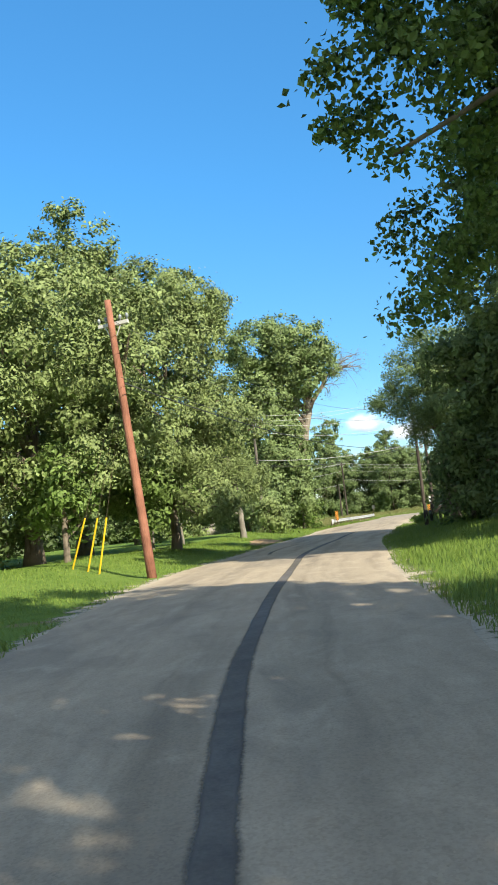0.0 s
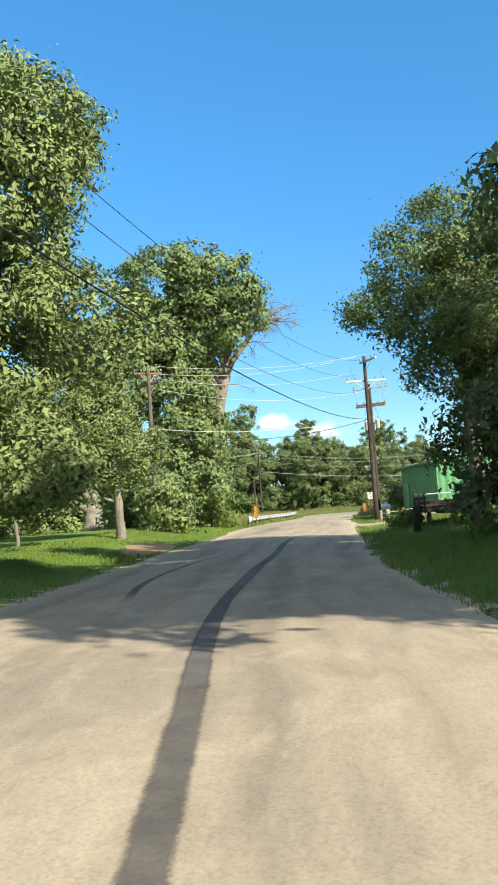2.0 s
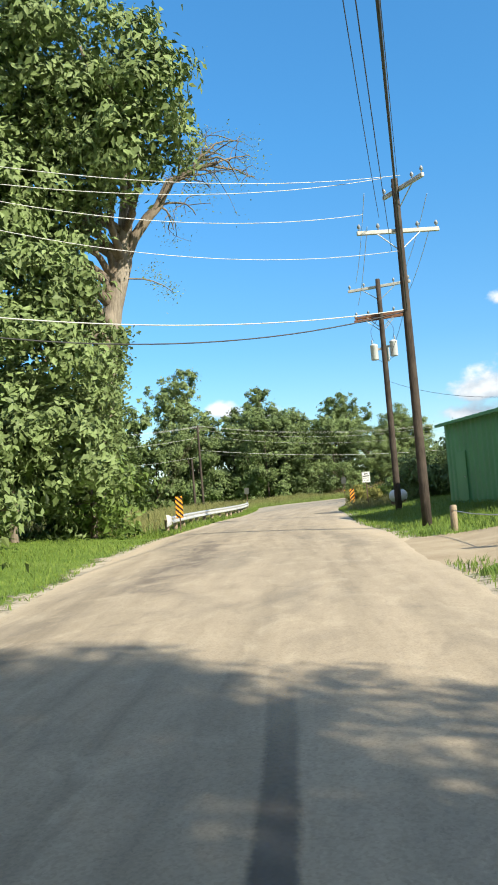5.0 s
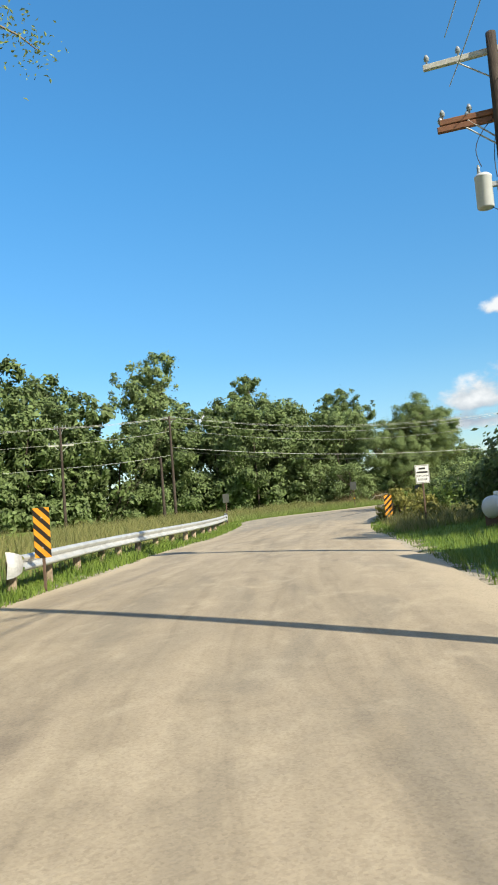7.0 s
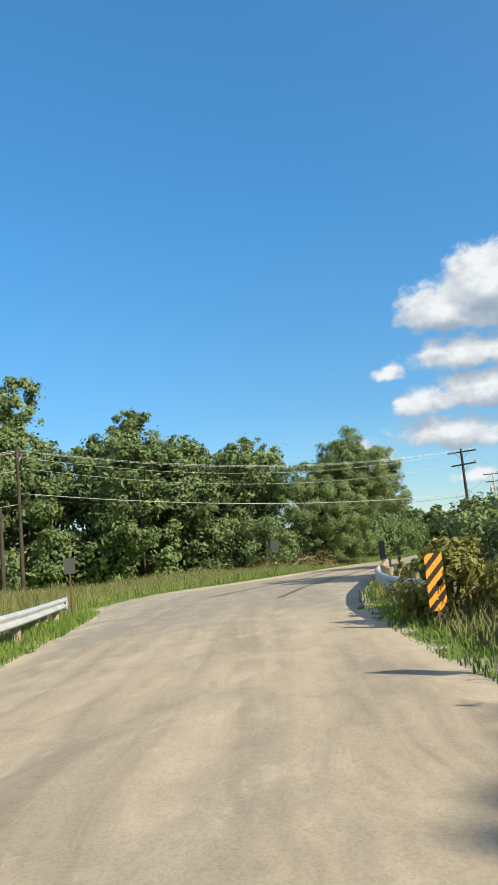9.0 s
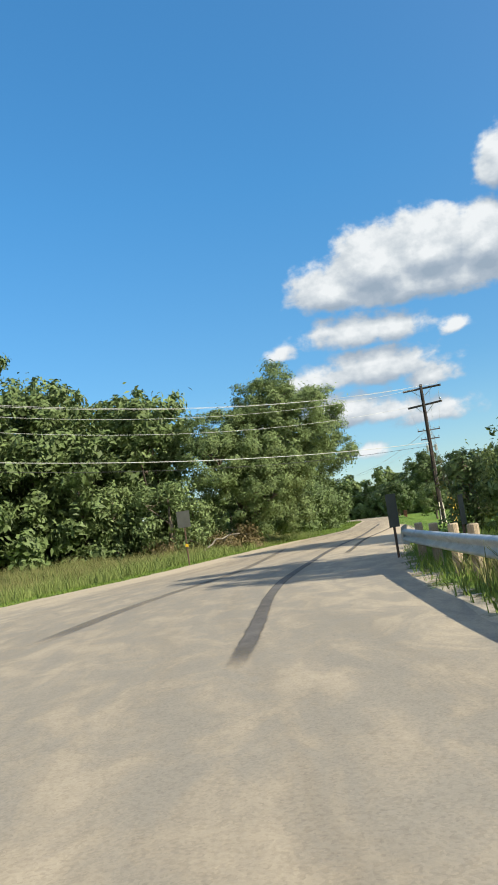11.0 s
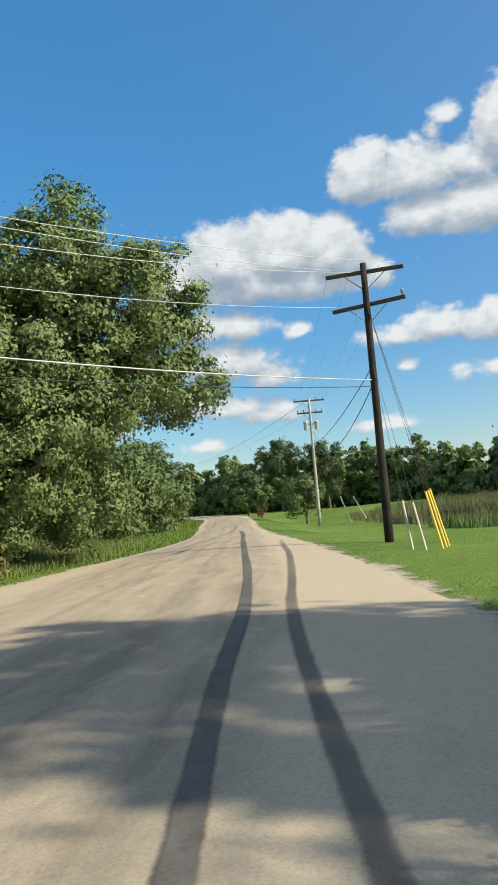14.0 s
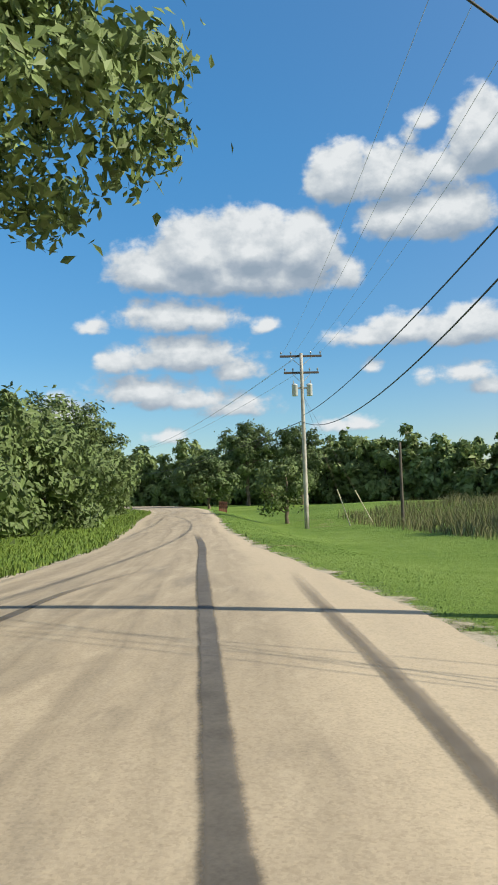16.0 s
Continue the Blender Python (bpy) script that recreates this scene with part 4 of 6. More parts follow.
# right of the first stretch
OVER = [(-1.9, 4.2, 6.0, 1.9, 1.8, 1.1), (0.0, 5.6, 5.8, 2.0, 1.7, 1.5), (-3.0, 4.6, 4.8, 0.9, 0.9, 0.5), (-2.5, 6.6, 3.9, 0.6, 0.7, 0.6), (-1.2, 6.8, 4.6, 1.1, 1.1, 1.1)]
# two out-of-view trees, added for the shade they throw across the lane
tree((12.1, 18.4), straight(11, 0.45, (0.2, 0.4)), lobed(14.0, 4.2, np.random.RandomState(17), 0.28, 12), "unseen tall dark tree shading the lane", M_LEAF_DEEP, seed=28, clumps=300, per=34, size=0.46)
tree((11.9, 14.6), straight(11, 0.45, (0.2, 0.5)), lobed(14.5, 4.4, np.random.RandomState(47), 0.30, 13), "unseen tall dark tree shading the lane", M_LEAF_DEEP, seed=47, clumps=310, per=34, size=0.46)
# tree added for the shade that its high crown throws on the lane
tree((17.3, 35.2), straight(12, 0.4), lobed(16.2, 3.9, np.random.RandomState(48), 0.48, 13), "tall tree with a high dark crown beside the lane", M_LEAF, seed=48, clumps=560, per=150, spread=0.5, size=0.20, spray=0.15)
tree((10.3, 20.2), [(0, 0, 0, 0.12), (-0.2, 2.0, 3.2, 0.09), (-0.8, 4.8, 5.4, 0.03)], OVER, "leafy tree reaching low branches over the lane", M_LEAF_FRESH, seed=29, clumps=320, per=150, spread=0.27, size=0.078, limbs=16, droop=0.6, slim=0.75, near=True)
tree((18.5, 46.2), straight(11, 0.4), lobed(14.6, 3.6, np.random.RandomState(18), 0.06, 13), "tall dark tree in the row beside the lane", M_LEAF, seed=30, clumps=820, per=120, spread=0.45, size=0.18, droop=0.3, limbs=22, spray=0.13)
tree((17.4, 38.4), straight(9.5, 0.36), lobed(13.5, 4.6, np.random.RandomState(19), 0.3, 13), "dark leafy tree in the row beside the lane", M_LEAF, seed=34, clumps=520, per=120, spread=0.5, size=0.22, spray=0.15)
tree((17.2, 51.2), straight(7.5, 0.26), lobed(9.4, 2.7, np.random.RandomState(43), 0.0, 12), "dark leafy tree with low branches beside the lane", M_LEAF, seed=43, clumps=460, per=80, size=0.22, spray=0.13)
common_tree((16.4, 48.6), 3.2, 1.7, "dark bushy undergrowth beneath the trees", 44, M_LEAF_DEEP, 0.0, per=60, size=0.2, name="shrub")
common_tree((16.4, 55.0), 3.7, 1.7, "dark bushy undergrowth beneath the trees", 49, M_LEAF_DEEP, 0.0, per=60, size=0.2, name="shrub")
common_tree((17.2, 60.2), 3.7, 1.25, "dark bushy undergrowth beside the old trailer", 50, M_LEAF_DEEP, 0.0, per=70, size=0.16, name="shrub")
common_tree((18.6, 54.6), 3.0, 1.6, "dark bushy undergrowth beneath the trees", 45, M_LEAF_DEEP, 0.0, per=60, size=0.2, name="shrub")
FEATHERY = [(-0.2, 0, 8.5, 1.4, 1.5, 1.3), (-1.5, 0, 7.5, 1.6, 1.5, 1.1), (-2.5, 0, 6.5, 1.2, 1.3, 0.7), (0.8, 0.3, 7.4, 1.9, 1.8, 1.5), (-1.2, -0.4, 5.9, 1.7, 1.6, 0.9), (0.6, -0.5, 5.5, 1.9, 1.8, 1.2),
            (1.6, 0.5, 8.5, 1.6, 1.6, 1.3), (1.8, 0.2, 6.0, 1.9, 1.9, 1.6), (-0.5, 0.2, 4.6, 1.2, 1.3, 0.8), (1.3, 0, 4.0, 1.5, 1.6, 1.2), (2.6, 0, 4.0, 1.6, 1.6, 1.5), (2.3, 0, 2.2, 1.5, 1.5, 1.3)]
tree((16.3, 57.6), straight(7.6, 0.24, (-0.3, 0.3)), FEATHERY, "broad dark green tree with feathery edges", M_LEAF_MID, seed=35, clumps=700, per=120, spread=0.40, size=0.118, droop=0.4, slim=0.5, near=True)
# two more trees outside the view, also added to shade the lane
tree((18.4, 8.4), straight(11, 0.4), lobed(14.5, 4.8, np.random.RandomState(37), 0.2, 10), "unseen tall dark tree shading the lane", M_LEAF_DEEP, seed=37, clumps=240, per=30, size=0.5)
tree((14.5, 1.0), straight(11, 0.4), lobed(14, 4.5, np.random.RandomState(38), 0.2, 10), "unseen tall dark tree shading the lane", M_LEAF_DEEP, seed=38, clumps=200, per=30, size=0.5)

# the great tree at the bend, and the hedge beyond
GREAT = [(2.0, -2.4, 9.4, 2.6, 2.4, 1.6), (4.6, -3.8, 8.6, 2.1, 2.1, 1.7), (5.8, -4.2, 5.6, 1.7, 1.7, 1.3), (4.2, -3.6, 5.2, 1.6, 1.6, 1.2), (-1.5, -2, 7.7, 2.6, 2.4, 1.8), (2.5, -3.2, 10.9, 1.0, 1.0, 1.0), (0.5, -3.0, 6.4, 2.6, 2.0, 1.9), (-2.8, -2.5, 5.6, 2.6, 2.2, 2.2),
         (2.6, -2.8, 6.2, 2.0, 1.8, 1.5), (1.6, -2.4, 3.6, 1.8, 1.4, 1.8), (-1.2, -2.8, 2.6, 2.8, 1.6, 2.0), (3.2, -1.6, 2.2, 1.8, 1.4, 1.6), (1.3, -2.8, 4.7, 2.2, 1.8, 1.6), (-0.8, -3.2, 4.8, 2.3, 1.8, 1.6),
         (3.2, -3.0, 7.3, 2.3, 2.0, 1.6), (1.0, -2.6, 8.0, 2.4, 2.2, 1.7), (4.9, -3.9, 6.9, 1.7, 1.7, 1.4), (1.9, -4.2, 4.7, 1.8, 1.6, 1.5), (0.3, -4.2, 4.0, 2.0, 1.6, 1.6)]
GREAT = [(x * 0.93, y, z * 0.94, rx * 0.95, ry, rz * 0.95) for x, y, z, rx, ry, rz in GREAT]
tree((49.5, 162.4), [(0, 0, 0, 0.45), (0.3, -0.8, 3, 0.36), (1.4, -2.4, 8.5, 0.12)], GREAT, "great spreading tree overhanging the bend, hung with vines", M_LEAF_MID, seed=41, clumps=1250, per=225, spread=0.44, size=0.125, limbs=26, ivy=1500, spray=0.078)


def woods(line, heights, gap, depth, label, leaf, seed, per=96, size=0.21, dens=1.0, spray=0.3, back=0.34):
    """A belt of wood along a line: many crowns over thin stems, in one mesh of leaves and one of stems."""
    rng = np.random.RandomState(seed)
    p, s = along_line(line, gap)
    hs = np.interp(s, np.linspace(0, s[-1], len(heights)), heights)
    t = np.gradient(p, axis=0)
    t /= np.linalg.norm(t, axis=1, keepdims=True)
    nrm = np.stack([-t[:, 1], t[:, 0]], 1)
    ls, st = Shape(), Shape()
    for i in range(len(p)):
        for row in range(depth):
            x, y = p[i] + nrm[i] * (row * 4.2 + rng.uniform(-1.2, 1.2)) + t[i] * rng.uniform(-1, 1)
            h = hs[i] * rng.uniform(0.72, 1.12) * (1 + 0.06 * row)
            r = rng.uniform(1.9, 3.0) * (0.7 + h / 24)
            z0 = gz(x, y) if abs(x) < 140 and y < 280 else 0.2
            bl = [(x + a, y + b, z0 + c, d, e, f) for a, b, c, d, e, f in lobed(h, r, rng, 0.0 if row == 0 else 0.12, 8)]
            bl.append((x, y, z0 + 1.7, r * 1.2, r * 1.2, 2.1))
            lv, cen, face = crown_points(bl, int(8 * dens * h * r / 3 * (1.0 if row == 0 else back)), per * 0.62 * (size / spray) ** 2, 0.62, rng)
            leaf_sprays(ls, lv, spray * (1.0 if row == 0 else 1.15), rng, 0.15, face)
            st.tube([(x, y, z0 - 0.2), (x + rng.uniform(-0.3, 0.3), y, z0 + h * 0.5), (x + rng.uniform(-0.6, 0.6), y + 0.3, z0 + h * 0.7)], [0.12, 0.08, 0.03], 5, caps=False)
    ob = solid("woodland", ls, leaf, label, "woodland", kind="stuff")
    sb = new("stems", st.mesh("stems", M_BARK_SHADE, True))
    sb.parent = ob
    return ob


woods([(-22, 146), (-6, 152), (10, 157), (21, 160.5)], [20, 19, 16, 12.5], 2.7, 3, "dense mixed wood behind the grassy verge", M_LEAF, 51, 80, 0.25, 0.9, 0.27, 0.75)
woods([(22, 161), (30, 160.5), (38, 160), (45, 163.5)], [10.5, 11.0, 11.0, 10.0], 3.0, 3, "dense mixed wood behind the grassy verge", M_LEAF, 52, 105, 0.22, 1.0, 0.20, 0.6)
woods([(56.5, 169.0), (64.0, 178.8), (72.1, 189.8), (83.0, 205.0)], [5.4, 5.9, 6.6, 7.4], 2.4, 2, "dense hedge of small trees along the lane", M_LEAF, 53, 130, 0.17, 1.15, 0.16)
woods([(82, 214), (90, 240), (88, 268), (110, 292), (140, 300)], [6.5, 6, 6, 6, 7], 4.0, 2, "far belt of trees past the end of the lane", M_LEAF_MID, 54, 60, 0.34, 1.3, 0.42, 0.5)
woods([(118, 262), (128, 240), (134, 222), (134, 204), (130, 186), (124, 170), (112, 154), (96, 142)], [9.5, 9.5, 9.5, 9, 9, 9, 8.5, 8.5], 4.0, 2, "wood along the far side of the open field", M_LEAF_MID, 55, 55, 0.38, 1.45, 0.42, 0.6)
woods([(48, 98), (52, 106), (58, 114), (72, 122), (92, 132)], [4, 4.5, 5.5, 7, 8], 4.5, 1, "belt of trees behind the yard", M_LEAF, 56)
woods([(-30, 20), (-22, 60), (-16, 90), (-20, 140)], [14, 14, 13, 10], 5.0, 2, "dense wood behind the first trees", M_LEAF_DEEP, 57, 40, 0.5, 0.4, 0.45)
for i, (x, y, h, r, lab, mt) in enumerate([(25.5, 176, 19.6, 5.2, "tall tree standing above the wood", M_LEAF_MID), (36.9, 175.5, 17.2, 2.7, "tall tree with a rounded top above the wood", M_LEAF), (66, 222, 21, 6.5, "tall tree standing above the wood", M_LEAF),
                                          (45.0, 166, 10.8, 4.4, "leafy tree at the wood's edge", M_LEAF_MID), (39.5, 166.5, 12.4, 4.3, "leafy tree at the wood's edge", M_LEAF_MID), (33.0, 167.0, 12.6, 4.2, "leafy tree at the wood's edge", M_LEAF_MID), (83.6, 162.4, 5.8, 3.8, "dark round tree in the field", M_LEAF_DEEP), (103.2, 215.3, 5.2, 3.2, "small round tree on the lawn", M_LEAF_DEEP),
                                          (87.2, 187.5, 4.0, 1.8, "small round-topped tree on the lawn", M_LEAF), (121.5, 229.6, 11.0, 3.6, "tall dark tree at the field's edge", M_LEAF_DEEP), (126, 224, 10, 3.4, "tall dark tree at the field's edge", M_LEAF_DEEP)]):
    common_tree((x, y), h, r, lab, 60 + i, mt, 0.3 if h > 8 else 0.4, per=60, size=0.3 if h > 5 else 0.2)
for i, (x, y, h, r) in enumerate([(41.5, 127.8, 2.6, 1.9), (44.5, 131.0, 2.9, 2.0), (47.8, 134.6, 2.7, 1.9), (51.8, 137.6, 1.8, 1.3), (44.6, 126.5, 3.4, 2.4), (48.5, 130.0, 3.6, 2.4), (36.8, 120.5, 2.2, 1.6), (33.6, 115.5, 1.9, 1.4), (50.7, 138.9, 1.6, 1.2), (53.6, 141.8, 1.5, 1.1), (46.0, 136.6, 2.6, 1.2), (47.6, 138.2, 2.5, 1.2), (45.6, 134.4, 2.6, 1.2)]):
    common_tree((x, y), h, r, "thin brushy shrub behind the guardrail", 80 + i, (M_LEAF_PALE, M_LEAF_DEEP, M_WEED)[i % 3], 0.05, per=70, size=0.14, name="shrub", spread=0.38)
# out-of-view trees added here; the tall crowns throw bands of shade on the lane
for i, (x, y, h) in enumerate([(56.0, 128.8, 14.8), (60.5, 135.5, 6.0), (50.8, 128.0, 5.0), (47.4, 116.4, 14.2), (42.0, 118.5, 3.6), (52.0, 109.0, 19.5)]):
    common_tree((x, y), h, 3.5 if h > 12 else 2.2, "unseen leafy tree beyond the brush", 90 + i, M_LEAF, 0.6 if h > 10 else 0.15, clumps=230 if h > 10 else None, per=75, size=0.26)


for i, (x, y, h, r) in enumerate([(43.0, 157.6, 4.2, 2.1), (40.6, 160.2, 4.8, 2.3), (45.6, 160.4, 3.6, 1.8)]):
    common_tree((x, y), h, r, "leafy shrub filling the hedge at the bend", 110 + i, M_LEAF_MID, 0.05, per=80, size=0.17, name="shrub")
# two out-of-view trees, added to shade the tank and the verge past the shed
common_tree((39.2, 95.4), 8.4, 3.0, "unseen leafy tree behind the green shed", 98, M_LEAF, 0.08, per=60, size=0.3)
common_tree((37.3, 84.4), 14.0, 4.0, "unseen tall tree behind the green shed", 99, M_LEAF, 0.28, per=34, size=0.44)


for i, (x, y, h, r) in enumerate([(28.7, 111.3, 1.25, 0.75), (29.5, 112.7, 1.2, 0.75), (28.9, 109.5, 1.0, 0.8), (30.3, 114.0, 1.15, 0.75), (30.4, 110.6, 1.3, 0.9), (31.6, 115.8, 1.0, 0.7), (27.9, 107.6, 0.7, 0.6)]):
    common_tree((x, y), h, r, "bushy yellow-green weed by the striped marker", 120 + i, (M_WEED, M_LEAF_FRESH, M_WEED)[i % 3], 0.0, per=60, size=0.11, name="weed_bush", spread=0.2, droop=0.2)

for i, (x, y, h, r) in enumerate([(28.6, 101.2, 2.2, 1.5), (30.2, 98.6, 3.0, 1.8), (29.9, 103.8, 2.4, 1.6), (31.8, 101.2, 3.2, 2.0), (33.6, 97.4, 3.4, 2.0), (30.6, 106.6, 1.8, 1.4)]):
    common_tree((x, y), h, r, "dark leafy shrub on the bank behind the tank", 130 + i, (M_LEAF_DEEP, M_LEAF)[i % 2], 0.0, per=70, size=0.18, name="shrub")

# ---- poles, arms, wires ----
def insulator_shape():
    return Shape().lathe([(0.0, 0.0), (0.02, 0.0), (0.02, 0.08), (0.055, 0.09), (0.045, 0.12), (0.06, 0.13), (0.04, 0.18), (0.025, 0.21), (0.0, 0.215)], 8)


def utility_pole(at, height, wood, label, arms=(), cans=(), lean=(0.0, 0.0), r0=0.15, r1=0.10):
    """arms: (height, length, bearing in degrees, offset, material, label); cans: (height, bearing in degrees)."""
    x, y = at
    ob = thing("utility_pole", pose(x, y, gz(x, y)), label, "utility pole", "utility poles")
    k = np.linspace(0, 1, 9)
    line = np.stack([lean[0] * k, lean[1] * k, -0.3 + (height + 0.3) * k], 1)
    part("shaft", Shape().tube(line, np.linspace(r0, r1, 9), 14), wood, ob, smooth=True)
    for h, length, bear, off, mt, lab, *pins in arms:
        u = h / height
        m = pose(lean[0] * u, lean[1] * u, h, 0, 0, 90 - bear) @ pose(off, 0.12, 0)
        arm = part("crossarm", Shape().box((length, 0.10, 0.12), m, 0.012), mt, ob, lab)
        for s in (pins[0] if pins else (-0.47, -0.24, 0.24, 0.47)):
            iob = part("insulator", insulator_shape(), M_INSUL, arm, smooth=True)
            iob.matrix_local = m @ pose(s * length, 0, 0.06)
        bs = Shape()
        for s in (-1, 1):
            a, b = m @ Vector((s * length * 0.26 - off * 0.0, -0.03, -0.06)), m @ Vector((-off, -0.06, -0.62))
            bs.tube([a[:], b[:]], 0.018, 5)
        part("brace", bs, M_STEEL, arm)
    for h, bear in cans:
        u = h / height
        m = pose(lean[0] * u, lean[1] * u, h, 0, 0, 90 - bear) @ pose(0.42, 0, 0)
        can = part("transformer", Shape().lathe([(0, 0), (0.15, 0), (0.165, 0.02), (0.165, 0.60), (0.175, 0.61), (0.175, 0.64), (0.12, 0.69), (0.05, 0.71), (0, 0.71)], 18, m), M_CAN, ob, "pale grey transformer can", True)
        part("bushing", Shape().lathe([(0, 0.70), (0.025, 0.70), (0.038, 0.75), (0.025, 0.79), (0.038, 0.82), (0.015, 0.89), (0, 0.89)], 8, m @ pose(0.07, 0, 0)), M_INSUL, can, smooth=True)
        part("bracket", Shape().box((0.36, 0.08, 0.1), m @ pose(-0.2, 0, 0.45), 0.01), M_STEEL, can)
    return ob


def wire(a, b, sag, r=0.010, mt=None, label="thin bare power wire between poles", name="power_line"):
    a, b = np.array(a, float), np.array(b, float)
    t = np.linspace(0, 1, 22)[:, None]
    p = a + (b - a) * t - np.array([0, 0, 1.0]) * sag * 4 * t * (1 - t)
    return solid(name, Shape().tube(p, r, 5), mt or M_WIRE, label, "wire", "overhead wires", smooth=True)


def on(at, h, dx=0.0, dy=0.0):
    return (at[0] + dx, at[1] + dy, gz(*at) + h)


P_RED, P1, P2, PL, PF, PF2, P3, P4 = (2.62, 42.4), (21.05, 83.9), (24.35, 94.1), (7.45, 80.7), (24.3, 152.6), (14.5, 151.4), (59.5, 154.2), (83.6, 182.3)
utility_pole(P_RED, 8.7, M_POLE_RED, "red-brown wooden utility pole on the verge", [(7.95, 1.1, 115, 0, M_ARM_PALE, "short weathered crossarm")], lean=(-0.6, 0))
utility_pole(P1, 10.35, M_POLE, "dark wooden utility pole with two pale crossarms", [(10.05, 1.9, 165, 0.2, M_ARM_PALE, "pale weathered crossarm"), (8.8, 2.5, 98, 0, M_ARM_PALE, "pale weathered crossarm")])
utility_pole(P2, 10.05, M_POLE, "dark wooden utility pole carrying three transformers", [(9.75, 2.75, 124, 0, M_ARM_PALE, "pale weathered crossarm"), (8.50, 2.3, 122, 0, M_ARM_BROWN, "upper beam of a brown double crossarm"), (8.36, 2.3, 122, -0.05, M_ARM_BROWN, "lower beam of a brown double crossarm")], [(6.62, 120), (6.55, 300), (6.5, 30)])
utility_pole(PL, 9.3, M_POLE_GREY, "grey wooden utility pole among the trees", [(8.9, 1.6, 80, 0, M_ARM_BROWN, "brown crossarm"), (8.3, 1.6, 140, 0, M_ARM_BROWN, "brown crossarm")])
utility_pole(PF, 9.6, M_POLE, "dark wooden utility pole at the foot of the wood", [(9.3, 1.2, 90, 0, M_ARM_DARK, "short dark crossarm")])
utility_pole((23.0, 150.0), 5.6, M_POLE, "short brown stub pole holding a guy wire")
utility_pole(PF2, 9.0, M_POLE, "dark wooden utility pole at the foot of the wood", [(8.9, 1.0, 95, 0, M_ARM_DARK, "short dark crossarm"), (7.4, 2.2, 95, 0, M_ARM_PALE, "pale crossarm")])
utility_pole(P3, 8.7, M_POLE_TAR, "dark wooden utility pole with two long crossarms", [(8.45, 2.45, 145, 0, M_ARM_DARK, "long weathered crossarm", ()), (7.4, 2.5, 163, 0, M_ARM_DARK, "long weathered crossarm", (0.46,))], r0=0.145, r1=0.095)
utility_pole(P4, 9.95, M_POLE_PALE, "pale grey utility pole on the lawn with transformers", [(9.8, 2.4, 128, 0, M_ARM_DARK, "long dark crossarm"), (8.85, 2.0, 128, 0, M_ARM_DARK, "long dark crossarm")], [(7.5, 128), (7.5, 308)], r0=0.14, r1=0.09)
utility_pole((84.6, 176.4), 4.3, M_POLE_GREY, "short grey stub pole in the field", r0=0.09, r1=0.07)

for z0, z1, dx, sag in ((6.1, 8.2, -0.3, 1.4), (7.2, 9.2, -0.6, 1.5), (7.8, 10.2, 0.1, 1.7)):
    wire((2.3, 41.8, z0), (21.05 + dx, 83.9, z1), sag, 0.008, M_CABLE, "thin dark power wire over the lane")
wire((2.4, 41.8, 5.9), (21.05, 83.9, 6.4), 1.05, 0.018, M_CABLE, "thick black cable over the lane")
for z0, z1, dx, sag in ((9.75, 10.5, 0.2, 0.5), (9.3, 10.4, -0.4, 0.55), (9.1, 9.3, -1.1, 0.6), (8.5, 8.2, 0.0, 0.7)):
    wire((7.45, 80.7, z0), (21.05 + dx, 83.9, z1), sag, 0.010)
wire((7.45, 80.7, 6.15), (21.05, 83.9, 6.42), 0.45, 0.016)
wire((7.45, 80.7, 5.75), (21.05, 83.9, 6.38), 0.70, 0.018, M_CABLE, "black cable over the lane")
for h0, dx in ((9.9, -1.0), (9.9, 1.0), (8.9, -1.0), (8.9, 1.0)):
    wire(on(P1, h0, dx), on(P2, h0, dx), 0.25, 0.010)
wire(on(P2, 5.6), (25.0, 83.2, 3.6), 0.35, 0.007, M_CABLE, "black service cable running to the shed")
wire(on(P1, 6.6), on(P2, 6.3), 0.2, 0.008, M_CABLE, "black cable between two poles")
for dx, dy, h0, h1, bow in ((-0.36, 0.22, 7.4, 8.35, 0.25), (0.36, -0.22, 7.4, 8.35, 0.25), (-0.30, 0.20, 6.6, 5.9, -0.35), (0.34, -0.2, 6.6, 5.95, -0.4), (0.1, 0.45, 7.3, 8.35, 0.2)):
    x, y = P2
    k = np.linspace(0, 1, 9)
    line = np.column_stack([x + dx * (1 - k * 0.75) + bow * dx * np.sin(np.pi * k) * 2, y + dy * (1 - k * 0.75) + bow * dy * np.sin(np.pi * k) * 2, gz(x, y) + h0 + (h1 - h0) * k])
    solid("jumper_wire", Shape().tube(line, 0.009, 5), M_CABLE, "thin black jumper wire looped beside a transformer", "wire", "jumper wires", smooth=True)
for z0, z1, dx, sag in ((9.65, 8.75, -1.1, 1.1), (9.6, 8.75, 1.1, 1.3), (9.2, 8.6, -0.4, 1.4), (8.5, 7.55, -1.0, 1.3)):
    wire((24.3, 152.6, z0), (59.5 + dx * 0.6, 154.2 - dx * 0.7, z1 - 0.25), sag, 0.009)
wire((24.3, 152.6, 6.8), (59.5, 154.2, 4.9), 0.75, 0.018)
wire((24.3, 152.6, 6.5), (59.5, 154.2, 4.7), 0.95, 0.011, M_CABLE, "black cable beside the lane")
for h0, h1 in ((9.5, 9.0), (9.4, 8.9), (8.2, 7.5), (6.0, 5.4)):
    wire(on(PF, h0), on(PF2, h1), 0.15, 0.015)
    wire(on(PF2, h1), (-12, 149, h1 + 0.2), 0.3, 0.012)
